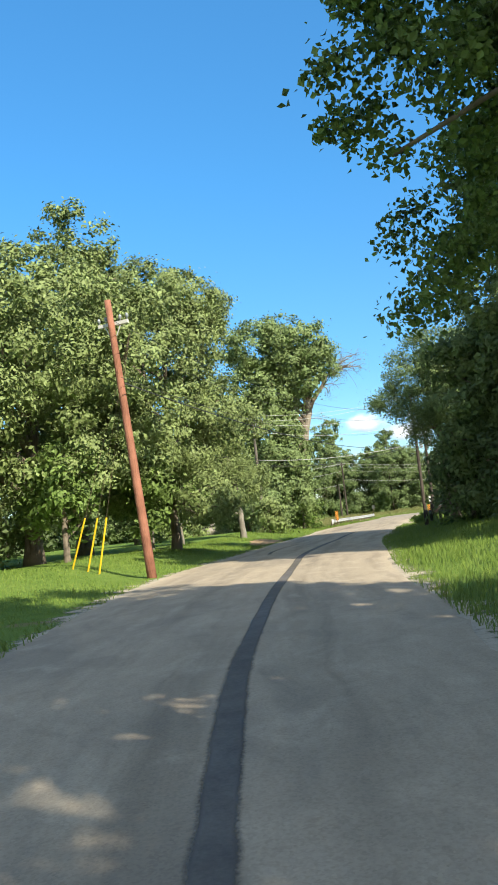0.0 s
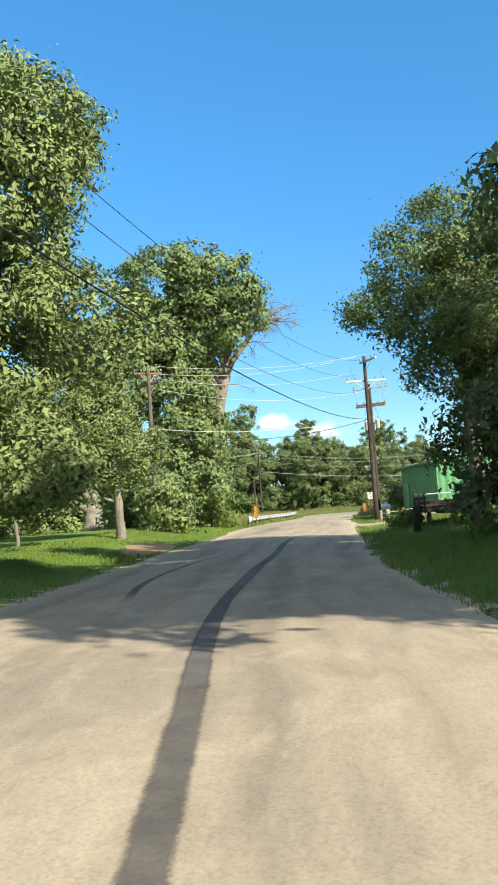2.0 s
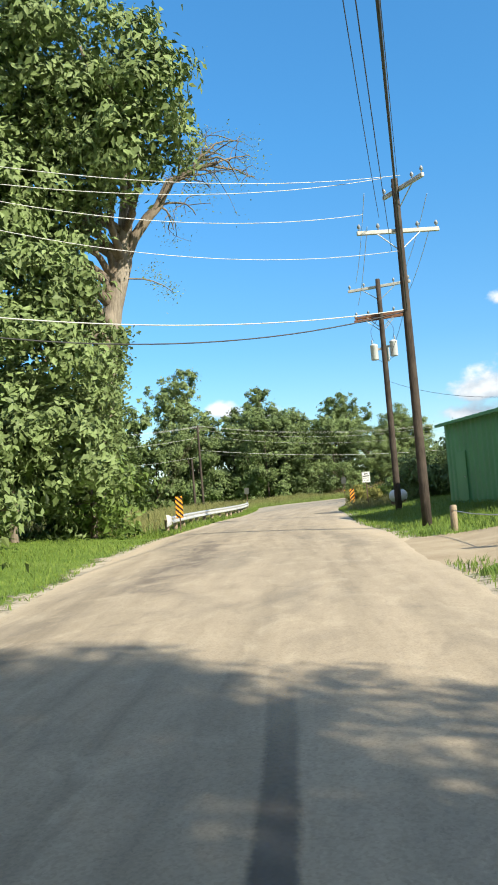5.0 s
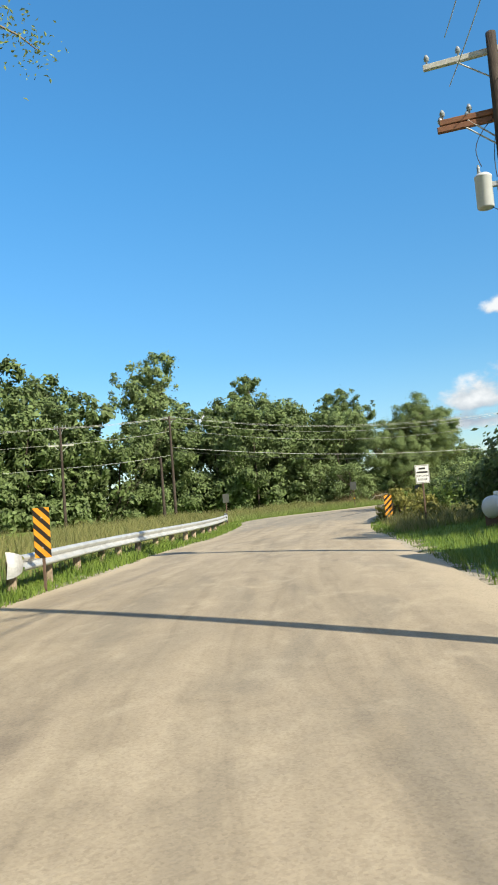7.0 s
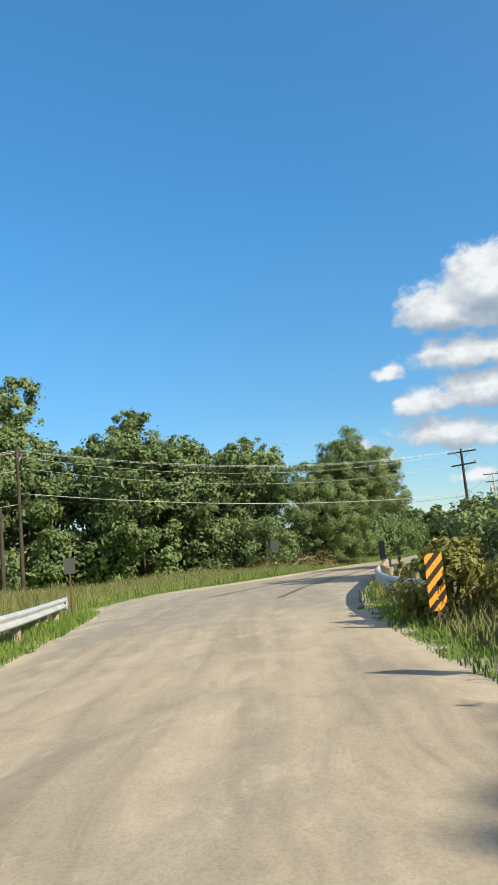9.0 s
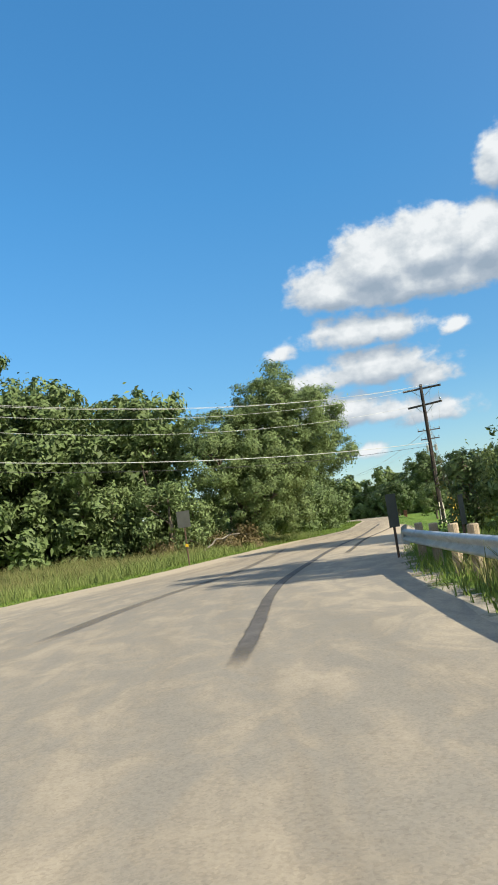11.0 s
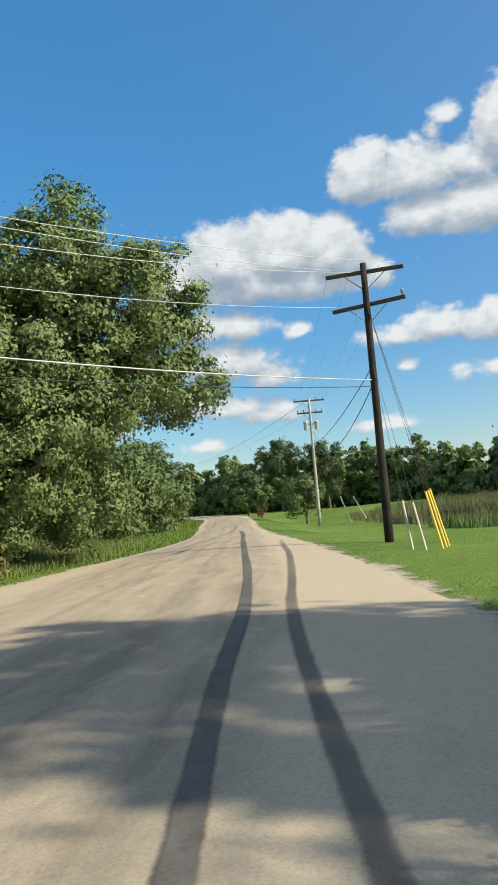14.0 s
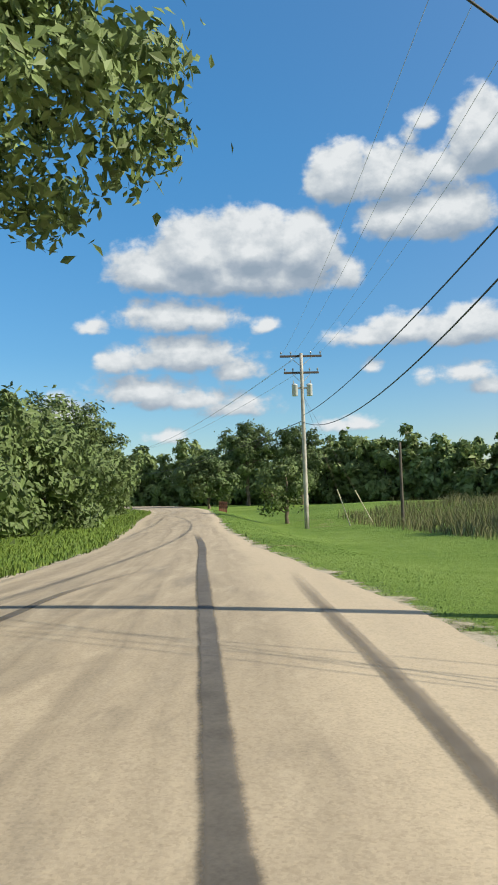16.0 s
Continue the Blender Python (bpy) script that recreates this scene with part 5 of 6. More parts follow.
for dx in (-1.1, -0.4, 0.5, 1.1):
    wire(on(P3, 8.6, dx * 0.62, -dx * 0.78), on(P4, 9.95, dx * 0.62, -dx * 0.78), 0.5, 0.005)
wire(on(P3, 5.45), on(P4, 6.4), 0.45, 0.016, M_CABLE, "black cable along the lane")
wire(on(P3, 4.95), on(P4, 6.0), 1.15, 0.017, M_CABLE, "black cable along the lane")
wire(on(P4, 6.1), (128, 270, 5.5), 1.2, 0.02, M_CABLE, "black cable along the lane")
for h in (9.95, 9.9, 8.95):
    wire(on(P4, h), (130, 268, 9.6), 1.0, 0.01)


def guy_wires(top, feet, label, mt, length=2.2):
    """Stays from a pole to the ground, each with a plastic guard over its foot."""
    for i, (x, y) in enumerate(feet):
        b, a = Vector((x, y, gz(x, y) - 0.05)), Vector(top)
        ob = thing("guy_wire", pose(*b), label, "guy wire", "guy wires with guards")
        d = (a - b)
        part("stay", Shape().tube([(0, 0, 0), d[:]], 0.006, 5), M_RUST, ob)
        e = d.normalized()
        part("guard", Shape().tube([(e * 0.05)[:], (e * length)[:]], 0.030, 8), mt, ob, "long plastic guard")


guy_wires(on(P_RED, 7.6), [(-0.3, 44.9), (0.3, 44.4), (0.75, 43.9)], "steel guy wire with a yellow guard at its foot", M_GUARD, 1.9)
guy_wires(on(P3, 7.4), [(56.9, 150.2), (57.3, 150.4), (57.8, 150.7)], "steel guy wire with a yellow guard at its foot", M_GUARD, 1.75)
guy_wires(on(P3, 5.6), [(56.6, 150.9), (56.5, 150.4)], "steel guy wire with a bleached guard at its foot", M_GUARD_PALE, 1.6)
guy_wires(on(P4, 7.6), [(85.0, 180.3), (85.7, 179.2)], "steel guy wire with a bleached guard at its foot", M_GUARD_PALE, 2.2)
guy_wires(on(PF, 8.8), [(16.5, 147.5), (17.5, 147), (18.5, 147)], "steel guy wire running down into the weeds", M_RUST, 0.2)


# ---- guardrails ----
def guardrail(line, inward, label, tall=0.82):
    """W-beam rail on posts. inward: +1 when the lane lies to the right of the line's run."""
    p, s = along_line(line, 0.5)
    t = np.gradient(p, axis=0)
    t /= np.linalg.norm(t, axis=1, keepdims=True)
    nrm = np.stack([t[:, 1], -t[:, 0]], 1) * inward
    base = np.array([gz(*a) for a in p])
    base = np.convolve(np.pad(base, 3, mode="edge"), np.ones(7) / 7, "valid")
    ob = thing("guardrail", pose(p[0, 0], p[0, 1], float(base[0])), label, "guardrail", "guardrails")
    org = np.array([p[0, 0], p[0, 1], base[0]])
    prof = np.array([(0.0, 0.40), (0.075, 0.435), (0.085, 0.475), (0.0, 0.53), (0.0, 0.57), (0.085, 0.625), (0.075, 0.665), (0.0, 0.70)])
    prof = np.vstack([prof, prof[::-1] - (0.006, 0)])
    v = np.stack([np.concatenate([p + nrm * a, (base + h)[:, None]], 1) for a, h in prof], 1) - org
    k = len(prof)
    i, j = np.meshgrid(np.arange(len(p) - 1), np.arange(k), indexing="ij")
    q = np.stack([i * k + j, i * k + (j + 1) % k, (i + 1) * k + (j + 1) % k, (i + 1) * k + j], -1).reshape(-1, 4)
    part("rail", Shape().add(v.reshape(-1, 3), q), M_STEEL, ob, "galvanised double-wave rail", True)
    for e, sgn in ((0, -1), (-1, 1)):
        c = np.array([*p[e], base[e]]) - org
        tt, nn = np.array([*t[e], 0]) * sgn, np.array([*nrm[e], 0])
        fan = []
        for u, hh, out in ((0, 0.15, 0.03), (0.22, 0.18, 0.06), (0.36, 0.22, 0.0), (0.40, 0.24, -0.1)):
            fan.append([c + tt * u + nn * out + np.array([0, 0, 0.55 - hh]), c + tt * u + nn * (out + 0.03) + np.array([0, 0, 0.55]), c + tt * u + nn * out + np.array([0, 0, 0.55 + hh])])
        fan = np.array(fan)
        fq = [[a * 3 + b, a * 3 + b + 1, (a + 1) * 3 + b + 1, (a + 1) * 3 + b] for a in range(3) for b in range(2)]
        part("end_flare", Shape().add(fan.reshape(-1, 3), fq).add(fan.reshape(-1, 3) - nn * 0.008, [f[::-1] for f in fq]), M_STEEL, ob, "flared end of the rail", True)
    for d in np.arange(0.3, s[-1], 1.905):
        i = int(d / 0.5)
        c = np.array([*(p[i] - nrm[i] * 0.18), base[i]]) - org
        part("post", Shape().tube([c - (0, 0, 0.4), c + (0, 0, tall - 0.02), c + (0, 0, tall)], [0.095, 0.09, 0.07], 10), M_POST, ob, "weathered round wooden post")
    return ob


guardrail([(14.75, 95.3), (16.2, 100.2), (18.0, 105.4), (19.9, 110.3), (21.7, 115.8), (23.6, 123.2)], 1, "weathered galvanised guardrail on the verge", 0.62)
guardrail([(28.1, 111.0), (29.6, 115.0), (31.3, 118.6), (34.9, 125.0), (38.4, 130.9)], -1, "weathered galvanised guardrail on wooden posts")


# ---- signs ----
def object_marker(at, bear, label, foot=0.35, size=(0.30, 0.90), face=M_STRIPE):
    x, y = at
    ob = thing("hazard_marker", pose(x, y, gz(x, y), 0, 0, -bear), label, "road sign", "striped markers")
    wd, ht = size
    part("post", Shape().box((0.05, 0.04, foot + ht + 0.35), pose(0, 0.03, (foot + ht) / 2 - 0.17), 0.005), M_RUST, ob, "dark steel post")
    part("plate", Shape().box((wd, 0.006, ht), pose(0, 0, foot + ht / 2), 0.002), face, ob, "yellow-orange plate with black diagonal bars")
    part("bolt", Shape().lathe([(0, 0), (0.014, 0), (0.012, 0.01), (0, 0.012)], 8, pose(0, -0.003, foot + ht * 0.8, 90)), M_STEEL, ob)
    part("bolt", Shape().lathe([(0, 0), (0.014, 0), (0.012, 0.01), (0, 0.012)], 8, pose(0, -0.003, foot + ht * 0.2, 90)), M_STEEL, ob)
    return ob


object_marker((15.15, 95.4), 12, "striped yellow and black marker at the guardrail's end", 0.62)
object_marker((27.95, 110.6), 12, "striped yellow and black marker among tall weeds", 0.25, face=M_STRIPE_B)


def text_part(body, size, m, parent, mat):
    cu = bpy.data.curves.new("lettering", "FONT")
    cu.body, cu.size, cu.align_x, cu.align_y, cu.extrude = body, size, "CENTER", "CENTER", 0.001
    tmp = new("lettering", cu)
    dg = bpy.context.evaluated_depsgraph_get()
    me = bpy.data.meshes.new_from_object(tmp.evaluated_get(dg))
    bpy.data.objects.remove(tmp)
    me.materials.clear()
    me.materials.append(mat)
    ob = new("lettering", me)
    ob.parent = parent
    ob.matrix_local = m
    return ob


def board_sign(at, bear, z0, size, face, label, post_h=None, lines=(), reflector=0.0):
    x, y = at
    ob = thing("road_sign", pose(x, y, gz(x, y), 0, 0, -bear), label, "road sign", "road signs")
    wd, ht = size
    part("post", Shape().box((0.055, 0.04, (post_h or z0 + ht) + 0.3), pose(0, 0.028, (post_h or z0 + ht) / 2 - 0.15), 0.006), M_RUST, ob, "dark steel post")
    plate = part("plate", Shape().box((wd, 0.005, ht), pose(0, 0, z0 + ht / 2), 0.002), face, ob)
    if reflector:
        part("reflector", Shape().box((0.11, 0.012, 0.11), pose(0, 0.056, reflector), 0.003), M_GUARD, ob, "small yellow reflector")
        part("reflector", Shape().box((0.11, 0.012, 0.11), pose(0, -0.0, reflector), 0.003), M_GUARD, ob, "small yellow reflector")
    if lines:
        for sx, sz, cx, cz in ((wd * 0.92, 0.012, 0, ht * 0.46), (wd * 0.92, 0.012, 0, -ht * 0.46), (0.012, ht * 0.92, wd * 0.46, 0), (0.012, ht * 0.92, -wd * 0.46, 0)):
            part("border", Shape().box((sx, 0.002, sz), pose(cx, -0.0045, z0 + ht / 2 + cz)), M_BLACK, plate)
        for k, (word, wfrac) in enumerate(lines):
            zc = z0 + ht * (0.80 - 0.2 * k)
            if word:
                text_part(word, ht * 0.15, pose(0, -0.005, zc, 90), plate, M_BLACK)
            else:
                part("bar", Shape().box((wd * wfrac, 0.002, ht * 0.10), pose(0, -0.0045, zc)), M_BLACK, plate)
    return ob


board_sign((26.85, 104.7), 14, 1.42, (0.46, 0.60), M_WHITE, "white rectangular sign with black lettering on a steel post", None, [("", 0.45), ("", 0.78), ("MEMORIAL", 0.8), ("BRIDGE", 0.6)])
board_sign((39.5, 147.0), 32, 1.62, (0.55, 0.70), M_SIGNBACK, "grey back of a sign on a thin post in tall grass", reflector=0.86)
board_sign((38.5, 131.3), 2, 0.80, (0.30, 0.80), M_SIGNBACK, "narrow dull back of a marker at the guardrail's end")
board_sign((36.9, 127.1), 345, 0.72, (0.16, 0.55), M_SIGNBACK, "narrow leaning marker plate behind the guardrail")
board_sign((24.0, 125.2), 20, 1.35, (0.36, 0.50), M_SIGNBACK, "grey back of a sign past the guardrail's end")


# ---- the yard: barn, posts, tank ----
def barn():
    ob = thing("metal_barn", pose(24.4, 82.0, 0.45, 0, 0, -5.5), "long green sheet-metal shed with a low roof", "shed")
    ln, wd, eave, ridge, th = 9.0, 11.0, 3.05, 3.75, 0.12

    def panel_wall(n_r, length, tops, m):
        """Ribbed sheets: tops gives the height at a share of the length."""
        s = Shape()
        xs = np.linspace(0, length, n_r * 4 + 1)
        off = np.tile([0.0, 0.0, 0.035, 0.035], n_r + 1)[:len(xs)]
        hs = np.array([tops(x / length) for x in xs])
        lo = np.column_stack([xs, -off, np.full(len(xs), -0.3)])
        hi = np.column_stack([xs, -off, hs])
        back_lo, back_hi = lo * (1, 0, 1) + (0, th, 0), hi * (1, 0, 1) + (0, th, 0)
        v = np.concatenate([lo, hi, back_hi, back_lo])
        k = len(xs)
        q = []
        for a in range(4):
            b = (a + 1) % 4
            q += [[a * k + i, a * k + i + 1, b * k + i + 1, b * k + i] for i in range(k - 1)]
        v4 = np.array([tuple(m @ Vector(x)) for x in v])
        return s.add(v4, q)

    gable = lambda u: eave + (ridge - eave) * (1 - abs(2 * u - 1))
    flat = lambda u: eave
    part("wall", panel_wall(26, wd, gable, Matrix.Identity(4)), M_BARN, ob, "ribbed green front wall")
    part("wall", panel_wall(21, ln, flat, pose(0, ln, 0, 0, 0, -90)), M_BARN, ob, "ribbed green side wall")
    part("wall", panel_wall(21, ln, flat, pose(wd, 0, 0, 0, 0, 90)), M_BARN, ob, "ribbed green side wall")
    part("wall", panel_wall(26, wd, gable, pose(wd, ln, 0, 0, 0, 180)), M_BARN, ob, "ribbed green back wall")
    for sgn in (0, 1):
        s = Shape()
        a = (-0.25, eave - 0.05) if sgn == 0 else (wd + 0.25, eave - 0.05)
        c = (wd / 2, ridge + 0.02)
        ys = np.linspace(-0.2, ln + 0.2, 57)
        up = np.tile([0, 0.03, 0.03, 0], 15)[:57]
        v = np.concatenate([np.column_stack([np.full(57, a[0]), ys, a[1] + up]), np.column_stack([np.full(57, c[0]), ys, c[1] + up]), np.column_stack([np.full(57, c[0]), ys, np.full(57, c[1] - 0.06)]), np.column_stack([np.full(57, a[0]), ys, np.full(57, a[1] - 0.06)])])
        q = []
        for e in range(4):
            g = (e + 1) % 4
            q += [[e * 57 + i, e * 57 + i + 1, g * 57 + i + 1, g * 57 + i] for i in range(56)]
        part("roof", s.add(v, q), M_BARN, ob, "low ribbed green roof")
    part("eave_trim", Shape().box((0.1, ln + 0.4, 0.11), pose(-0.27, ln / 2, eave - 0.1), 0.01), M_BARN, ob, "green trim along the eaves")
    door = part("door", Shape().box((0.05, 0.95, 2.0), pose(-0.06, 7.4, 0.85), 0.01), M_BARN, ob)
    part("knob", Shape().lathe([(0, 0), (0.03, 0.0), (0.035, 0.03), (0.02, 0.05), (0, 0.055)], 8, pose(-0.085, 7.05, 0.9, 0, -90)), M_STEEL, door)
    lamp = part("wall_light", Shape().box((0.25, 0.2, 0.14), pose(0.6, -0.16, 2.95), 0.02), M_CAN, ob, "small floodlight under the eaves")
    part("bracket", Shape().box((0.05, 0.1, 0.05), pose(0.6, -0.05, 3.0)), M_STEEL, lamp)
    return ob


barn()
POSTS = [(17.9, 69.4, 0.75, 0.13, M_POST_RED), (19.0, 75.2, 0.72, 0.11, M_POST), (20.3, 80.6, 0.65, 0.09, M_POST), (22.6, 77.0, 0.7, 0.09, M_POST), (15.75, 61.8, 0.85, 0.12, M_POLE), (17.35, 64.9, 0.62, 0.09, M_POLE_PALE)]
for x, y, h, r, mt in POSTS:
    solid("bollard_post", Shape().tube([(0, 0, -0.3), (0, 0, h * 0.5), (0.01, 0, h - 0.03), (0.01, 0, h)], [r, r * 0.98, r * 0.95, r * 0.75], 12), mt, "short weathered round wooden post in the grass", "post", "yard posts", smooth=True, m=pose(x, y, gz(x, y)))
wire((20.3, 80.6, gz(20.3, 80.6) + 0.52), (19.0, 75.2, gz(19.0, 75.2) + 0.56), 0.06, 0.012, M_STEEL, "steel cable strung between wooden posts", "fence_cable")
wire((19.0, 75.2, gz(19.0, 75.2) + 0.56), (22.6, 77.0, gz(22.6, 77.0) + 0.55), 0.06, 0.012, M_STEEL, "steel cable strung between wooden posts", "fence_cable")

tank = thing("propane_tank", pose(26.6, 99.6, gz(26.6, 99.6), 0, 0, 20), "small white domed propane tank on short legs", "tank")
rr = np.linspace(0, np.pi / 2, 6)
prof = [(0.3 * math.sin(a), -0.28 - 0.2 * math.cos(a)) for a in rr] + [(0.3 * math.cos(a), 0.28 + 0.2 * math.sin(a)) for a in rr]
part("shell", Shape().lathe(prof, 18, pose(0, 0, 0.47, 0, 90)), M_CAN, tank, smooth=True)
for s in (-0.25, 0.25):
    part("leg", Shape().box((0.08, 0.5, 0.3), pose(s, 0, 0.12), 0.01), M_RUST, tank)
part("valve_cover", Shape().lathe([(0, 0.12), (0.1, 0.11), (0.12, 0.0), (0, 0)], 12, pose(0, 0, 0.76)), M_WHITE, tank, smooth=True)


def trailer(at, turn):
    """An old flat-bed trailer with boarded sides and a bent tube frame."""
    x, y = at
    ob = thing("utility_trailer", pose(x, y, gz(x, y), 0, 0, turn), "blackened old utility trailer parked in the shade", "trailer")
    part("bed", Shape().box((1.7, 2.9, 0.09), pose(0, 0, 0.46), 0.015), M_POLE, ob, "dark plank bed")
    for sx in (-0.84, 0.84):
        for zz in (0.58, 0.74, 0.90):
            part("side_board", Shape().box((0.035, 2.9, 0.135), pose(sx, 0, zz), 0.006), M_POLE, ob)
        for sy in (-1.35, 0, 1.35):
            part("stake", Shape().box((0.05, 0.06, 0.72), pose(sx * 1.045, sy, 0.72), 0.006), M_POLE, ob)
        wh = part("wheel", Shape().lathe([(0.19, -0.085), (0.30, -0.085), (0.325, -0.05), (0.325, 0.05), (0.30, 0.085), (0.19, 0.085), (0.19, -0.085)], 20, pose(sx * 1.18, -0.2, 0.30, 0, 90)), M_BLACK, ob, "worn black tyre", True)
        part("rim", Shape().lathe([(0, 0.02), (0.07, 0.03), (0.10, -0.01), (0.19, 0.03), (0.19, -0.05), (0, -0.05)], 16, pose(sx * 1.18, -0.2, 0.30, 0, 90)), M_RUST, wh)
        part("fender", Shape().box((0.24, 0.85, 0.03), pose(sx * 1.18, -0.2, 0.68), 0.008), M_POLE, ob)
    for sy in (-1.44, 1.44):
        for zz in (0.58, 0.74):
            part("end_board", Shape().box((1.64, 0.035, 0.135), pose(0, sy, zz), 0.006), M_POLE, ob)
    part("top_rail", Shape().tube([(-0.84, -1.4, 0.97), (-0.84, -1.4, 1.06), (-0.84, 1.4, 1.06), (0.84, 1.4, 1.06), (0.84, -1.4, 1.06), (0.84, -1.4, 0.97)], 0.022, 6), M_STEEL, ob, "bare steel tube rail")
    part("drawbar", Shape().tube([(-0.5, -1.4, 0.40), (0, -2.4, 0.38), (0.5, -1.4, 0.40)], 0.04, 6), M_POLE, ob)
    part("jack_stand", Shape().tube([(0, -2.35, 0.42), (0, -2.35, -0.03)], 0.035, 8), M_POLE, ob)
    return ob


trailer((17.6, 64.0), -12)
common_tree((16.6, 65.4), 0.7, 0.55, "low weedy bush by the wooden post", 46, M_LEAF_FRESH, 0.0, per=50, size=0.13, name="weed_bush", spread=0.2)

# rails on the lawn by the bend's end
for k in range(3):
    x, y = 93.2 + k * 1.5, 200.8 + k * 2.1
    fr = thing("park_rail", pose(x, y, gz(x, y), 0, 0, 54), "low dark wooden rail barrier on the lawn", "rail", "low rails on the lawn")
    for s in (-1.1, 1.1):
        part("post", Shape().box((0.14, 0.14, 1.1), pose(s, 0, 0.3), 0.01), M_POST_RED, fr)
    for zz in (0.42, 0.74):
        part("rail", Shape().box((2.5, 0.07, 0.16), pose(0, -0.1, zz), 0.01), M_POLE, fr)


# fallen limb and dry brush along the foot of the wood
fallen = Shape()
rng = np.random.RandomState(71)
end = limb(fallen, (0, 0, 0.35), (2.6, 0.8, 0.95), 0.06, 0.025, rng, 0.06, 7, 6)
limb(fallen, (1.3, 0.4, 0.62), (1.9, -0.5, 1.2), 0.03, 0.01, rng, 0.06, 5, 5)
limb(fallen, (0.0, 0.0, 0.35), (-0.5, -0.2, -0.1), 0.06, 0.05, rng, 0.03, 3, 6)
solid("fallen_branch", fallen, M_BARK_PALE, "pale dead branch lying in tall grass", "branch", smooth=True, m=pose(44.3, 156.2, gz(44.3, 156.2)))
for i, (x, y, h, r) in enumerate([(46.0, 157.6, 0.9, 0.9), (42.2, 157.4, 0.9, 0.9), (48.0, 158.6, 1.1, 0.8)]):
    common_tree((x, y), h, r, "dry brown brush at the foot of the wood", 130 + i, M_DRY, 0.02, clumps=30, per=70, size=0.12, name="shrub", spread=0.4)


# ---- grass ----
def grass(name, label, n, box, gap_lo, gap_hi, h, mt, seed, side=0, clumpy=0.0, wide=0.012, z_add=0.0):
    """Blades over a stretch of verge, gap_lo to gap_hi metres off the lane's edge; side -1 left, 1 right, 0 both."""
    rng = np.random.RandomState(seed)
    x0, x1, y0, y1 = box
    pts = np.empty((0, 2))
    while len(pts) < n:
        c = np.column_stack([rng.uniform(x0, x1, n), rng.uniform(y0, y1, n)])
        g = road_gap(c[:, 0], c[:, 1])
        ok = (g > gap_lo) & (g < gap_hi)
        if side:
            i = np.argmin((c[:, None, 1] - mid_line[None, ::6, 1]) ** 2 + (c[:, None, 0] - mid_line[None, ::6, 0]) ** 2, axis=1) * 6
            sg = ((c - mid_line[i]) * unit[i]).sum(1)
            ok &= (sg * side) > 0
        ok &= ~((c[:, 0] > 15) & (c[:, 0] < 40) & (c[:, 1] > 74.3 - 0.22 * (c[:, 0] - 17)) & (c[:, 1] < 80.4 - 0.75 * np.maximum(c[:, 0] - 19, 0) ** 0.75))
        ok &= ((c[:, 0] - PATCH[0] - 0.1 * (c[:, 1] - PATCH[1])) / PATCH[2]) ** 2 + ((c[:, 1] - PATCH[1]) / PATCH[3]) ** 2 > rng.uniform(0.5, 1.1, n)
        if clumpy:
            f = np.sin(c[:, 0] * 1.7 + 3 * np.sin(c[:, 1] * 0.6)) * np.sin(c[:, 1] * 1.3 + 2 * np.sin(c[:, 0] * 0.8))
            ok &= rng.uniform(-1, 1, n) * (1 - clumpy) + f * clumpy > -0.25
        pts = np.vstack([pts, c[ok]])
        if not ok.any():
            break
    pts = pts[:n]
    n = len(pts)
    zz = np.concatenate([land(pts[i:i + 20000, 0], pts[i:i + 20000, 1]) for i in range(0, n, 20000)])
    hh = h * rng.uniform(0.45, 1.15, n) * (0.75 + 0.35 * np.sin(pts[:, 0] * 0.9) * np.sin(pts[:, 1] * 0.7))
    a = rng.uniform(0, 2 * np.pi, n)
    b = rng.uniform(0, 2 * np.pi, n)
    lean = rng.uniform(0.15, 0.75, n) * hh
    wide *= 0.62 if h > 0.2 else 0.85
    base = np.column_stack([pts, zz - 0.02 + z_add])
    d = np.column_stack([np.cos(a), np.sin(a), np.zeros(n)]) * (wide * rng.uniform(0.7, 1.5, n))[:, None]
    tip = base + np.column_stack([np.cos(b) * lean, np.sin(b) * lean, hh])
    midp = base + np.column_stack([np.cos(b) * lean * 0.35, np.sin(b) * lean * 0.35, hh * 0.6])
    v = np.stack([base - d, base + d, midp + d * 0.7, tip, midp - d * 0.7], 1).reshape(-1, 3)
    k = np.arange(n)[:, None] * 5
    s = Shape().add(v, k + np.array([[0, 1, 2, 4]]), k + np.array([[4, 2, 3]]), np.tile((0.0, 0.0, 1.1), (5 * n, 1)))
    return solid(name, s, mt, label, "grass", kind="stuff")


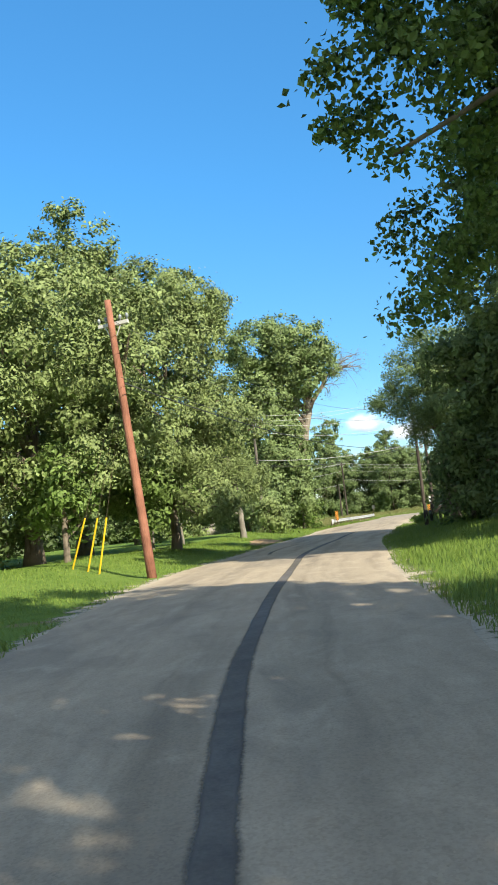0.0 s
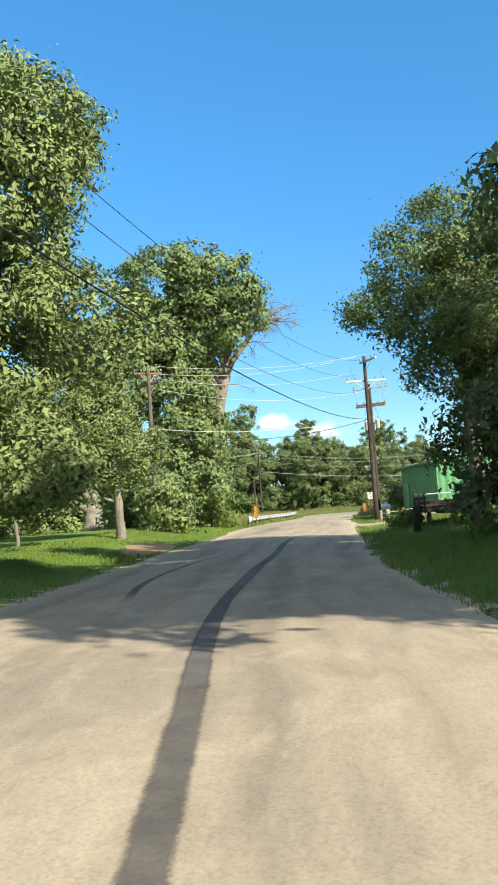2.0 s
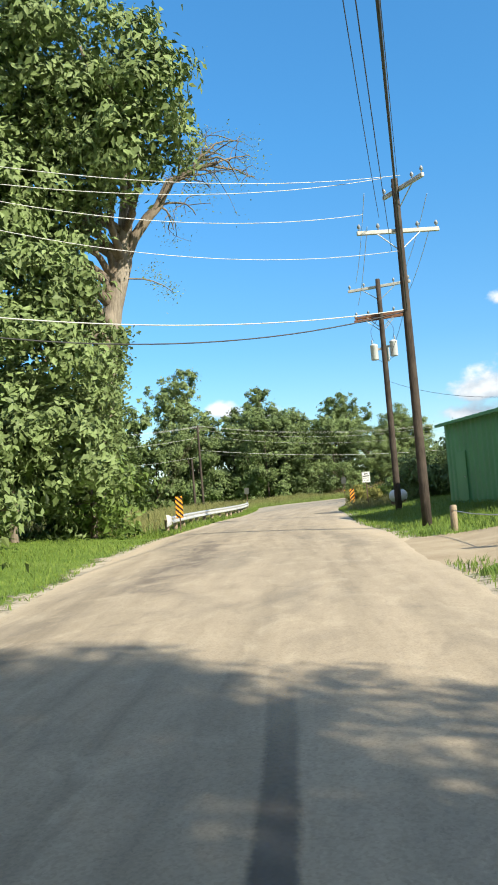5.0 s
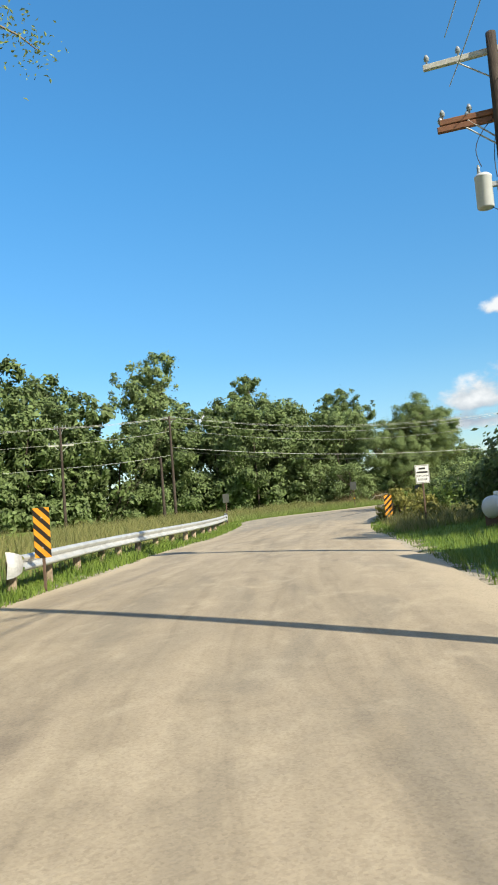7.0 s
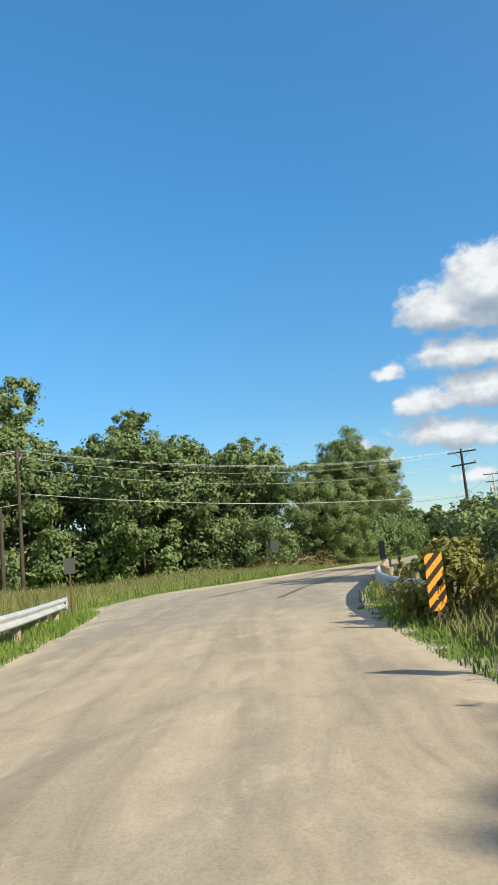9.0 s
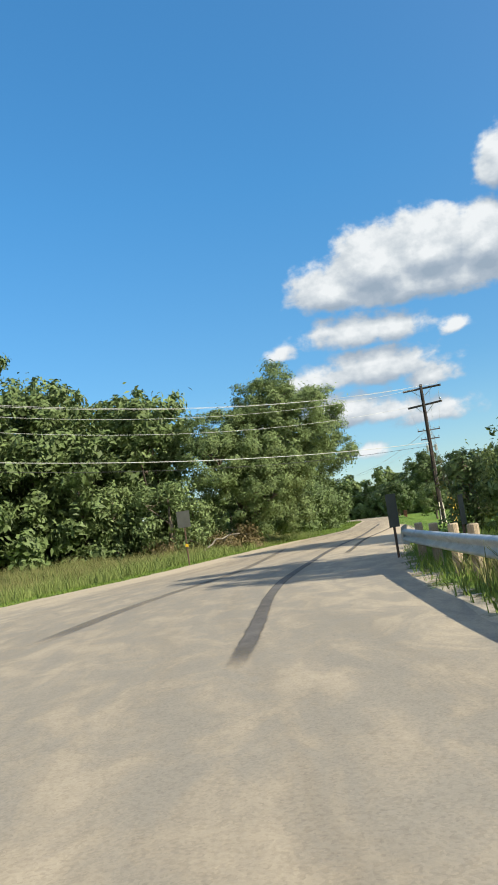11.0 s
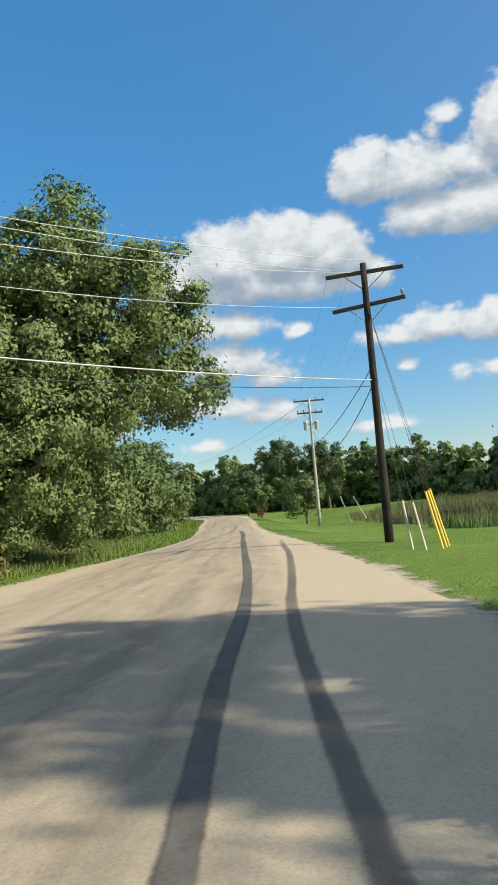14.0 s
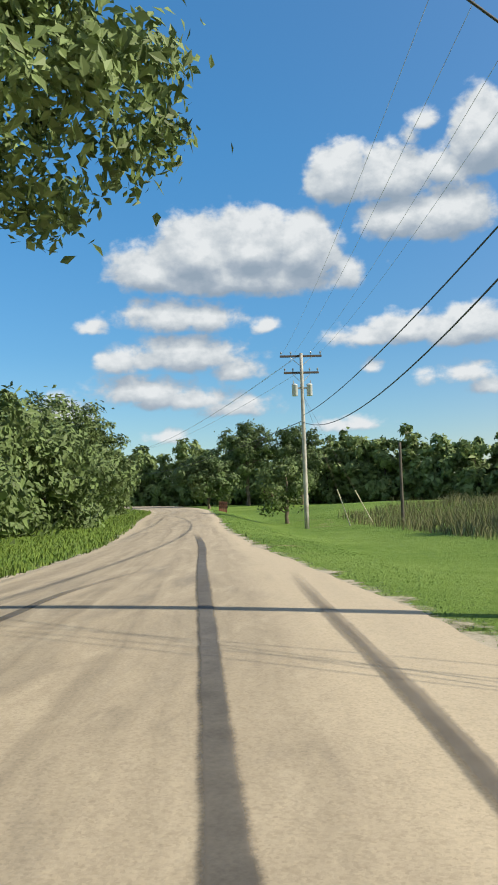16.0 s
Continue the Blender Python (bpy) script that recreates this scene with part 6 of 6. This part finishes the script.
grass("verge_grass", "tall bright green verge grass", 52000, (7, 26, 18, 70), 0.05, 6.0, 0.24, M_GRASS, 1, 1, 0.15, 0.012)
grass("verge_grass", "short mown green verge grass", 30000, (-8, 18, 26, 98), 0.05, 6.0, 0.16, M_GRASS, 2, -1, 0.1, 0.014)
grass("verge_grass", "rough green grass round the yard posts", 30000, (15, 30, 68, 112), 0.05, 7.0, 0.22, M_GRASS, 3, 1, 0.3, 0.015)
grass("weeds", "tall weeds and seeding grass behind the guardrail", 16000, (-2, 26, 93, 150), 0.9, 13.0, 0.85, M_GRASS_DRY, 4, -1, 0.3, 0.02)
grass("verge_grass", "tall green grass before the wood", 46000, (22, 58, 130, 172), 1.1, 9.0, 0.60, M_GRASS_TALL, 5, -1, 0.35, 0.017)
grass("verge_grass", "mown strip of green grass along the lane", 14000, (22, 58, 130, 172), 0.05, 1.5, 0.13, M_GRASS, 15, -1, 0.1, 0.014)
grass("weeds", "tall tan seeding grass before the wood", 26000, (22, 58, 130, 172), 2.6, 9.0, 0.86, M_GRASS_DRY, 6, -1, 0.45, 0.016)
grass("verge_grass", "rough green grass below the guardrail", 24000, (25, 52, 108, 137), 0.3, 7.0, 0.3, M_GRASS, 7, 1, 0.3, 0.015)
grass("weeds", "yellowing weeds round the striped marker", 9000, (25, 40, 103, 126), 0.6, 4.5, 0.62, M_GRASS_DRY, 12, 1, 0.45, 0.018)
grass("verge_grass", "rough grass growing up through the guardrail", 11000, (12, 27, 92, 126), 0.05, 1.3, 0.34, M_GRASS, 13, -1, 0.3, 0.016)
grass("lawn", "short mown lawn grass beside the lane", 52000, (42, 92, 135, 200), 0.1, 9.0, 0.045, M_LAWN, 8, 1, 0.0, 0.014)
grass("reeds", "tall brown-green reeds in the field", 30000, (60, 120, 146, 186), 8.0, 30.0, 0.85, M_REED, 9, 1, 0.45, 0.02)
grass("weeds", "clump of dark green weeds at the lawn's edge", 5000, (66.5, 73, 152, 161), 7.0, 12.0, 0.6, M_LEAF_FRESH, 11, 1, 0.3, 0.03)
grass("verge_grass", "green grass along the hedge", 26000, (52, 100, 160, 222), 0.0, 5.0, 0.17, M_GRASS, 10, -1, 0.2, 0.018)
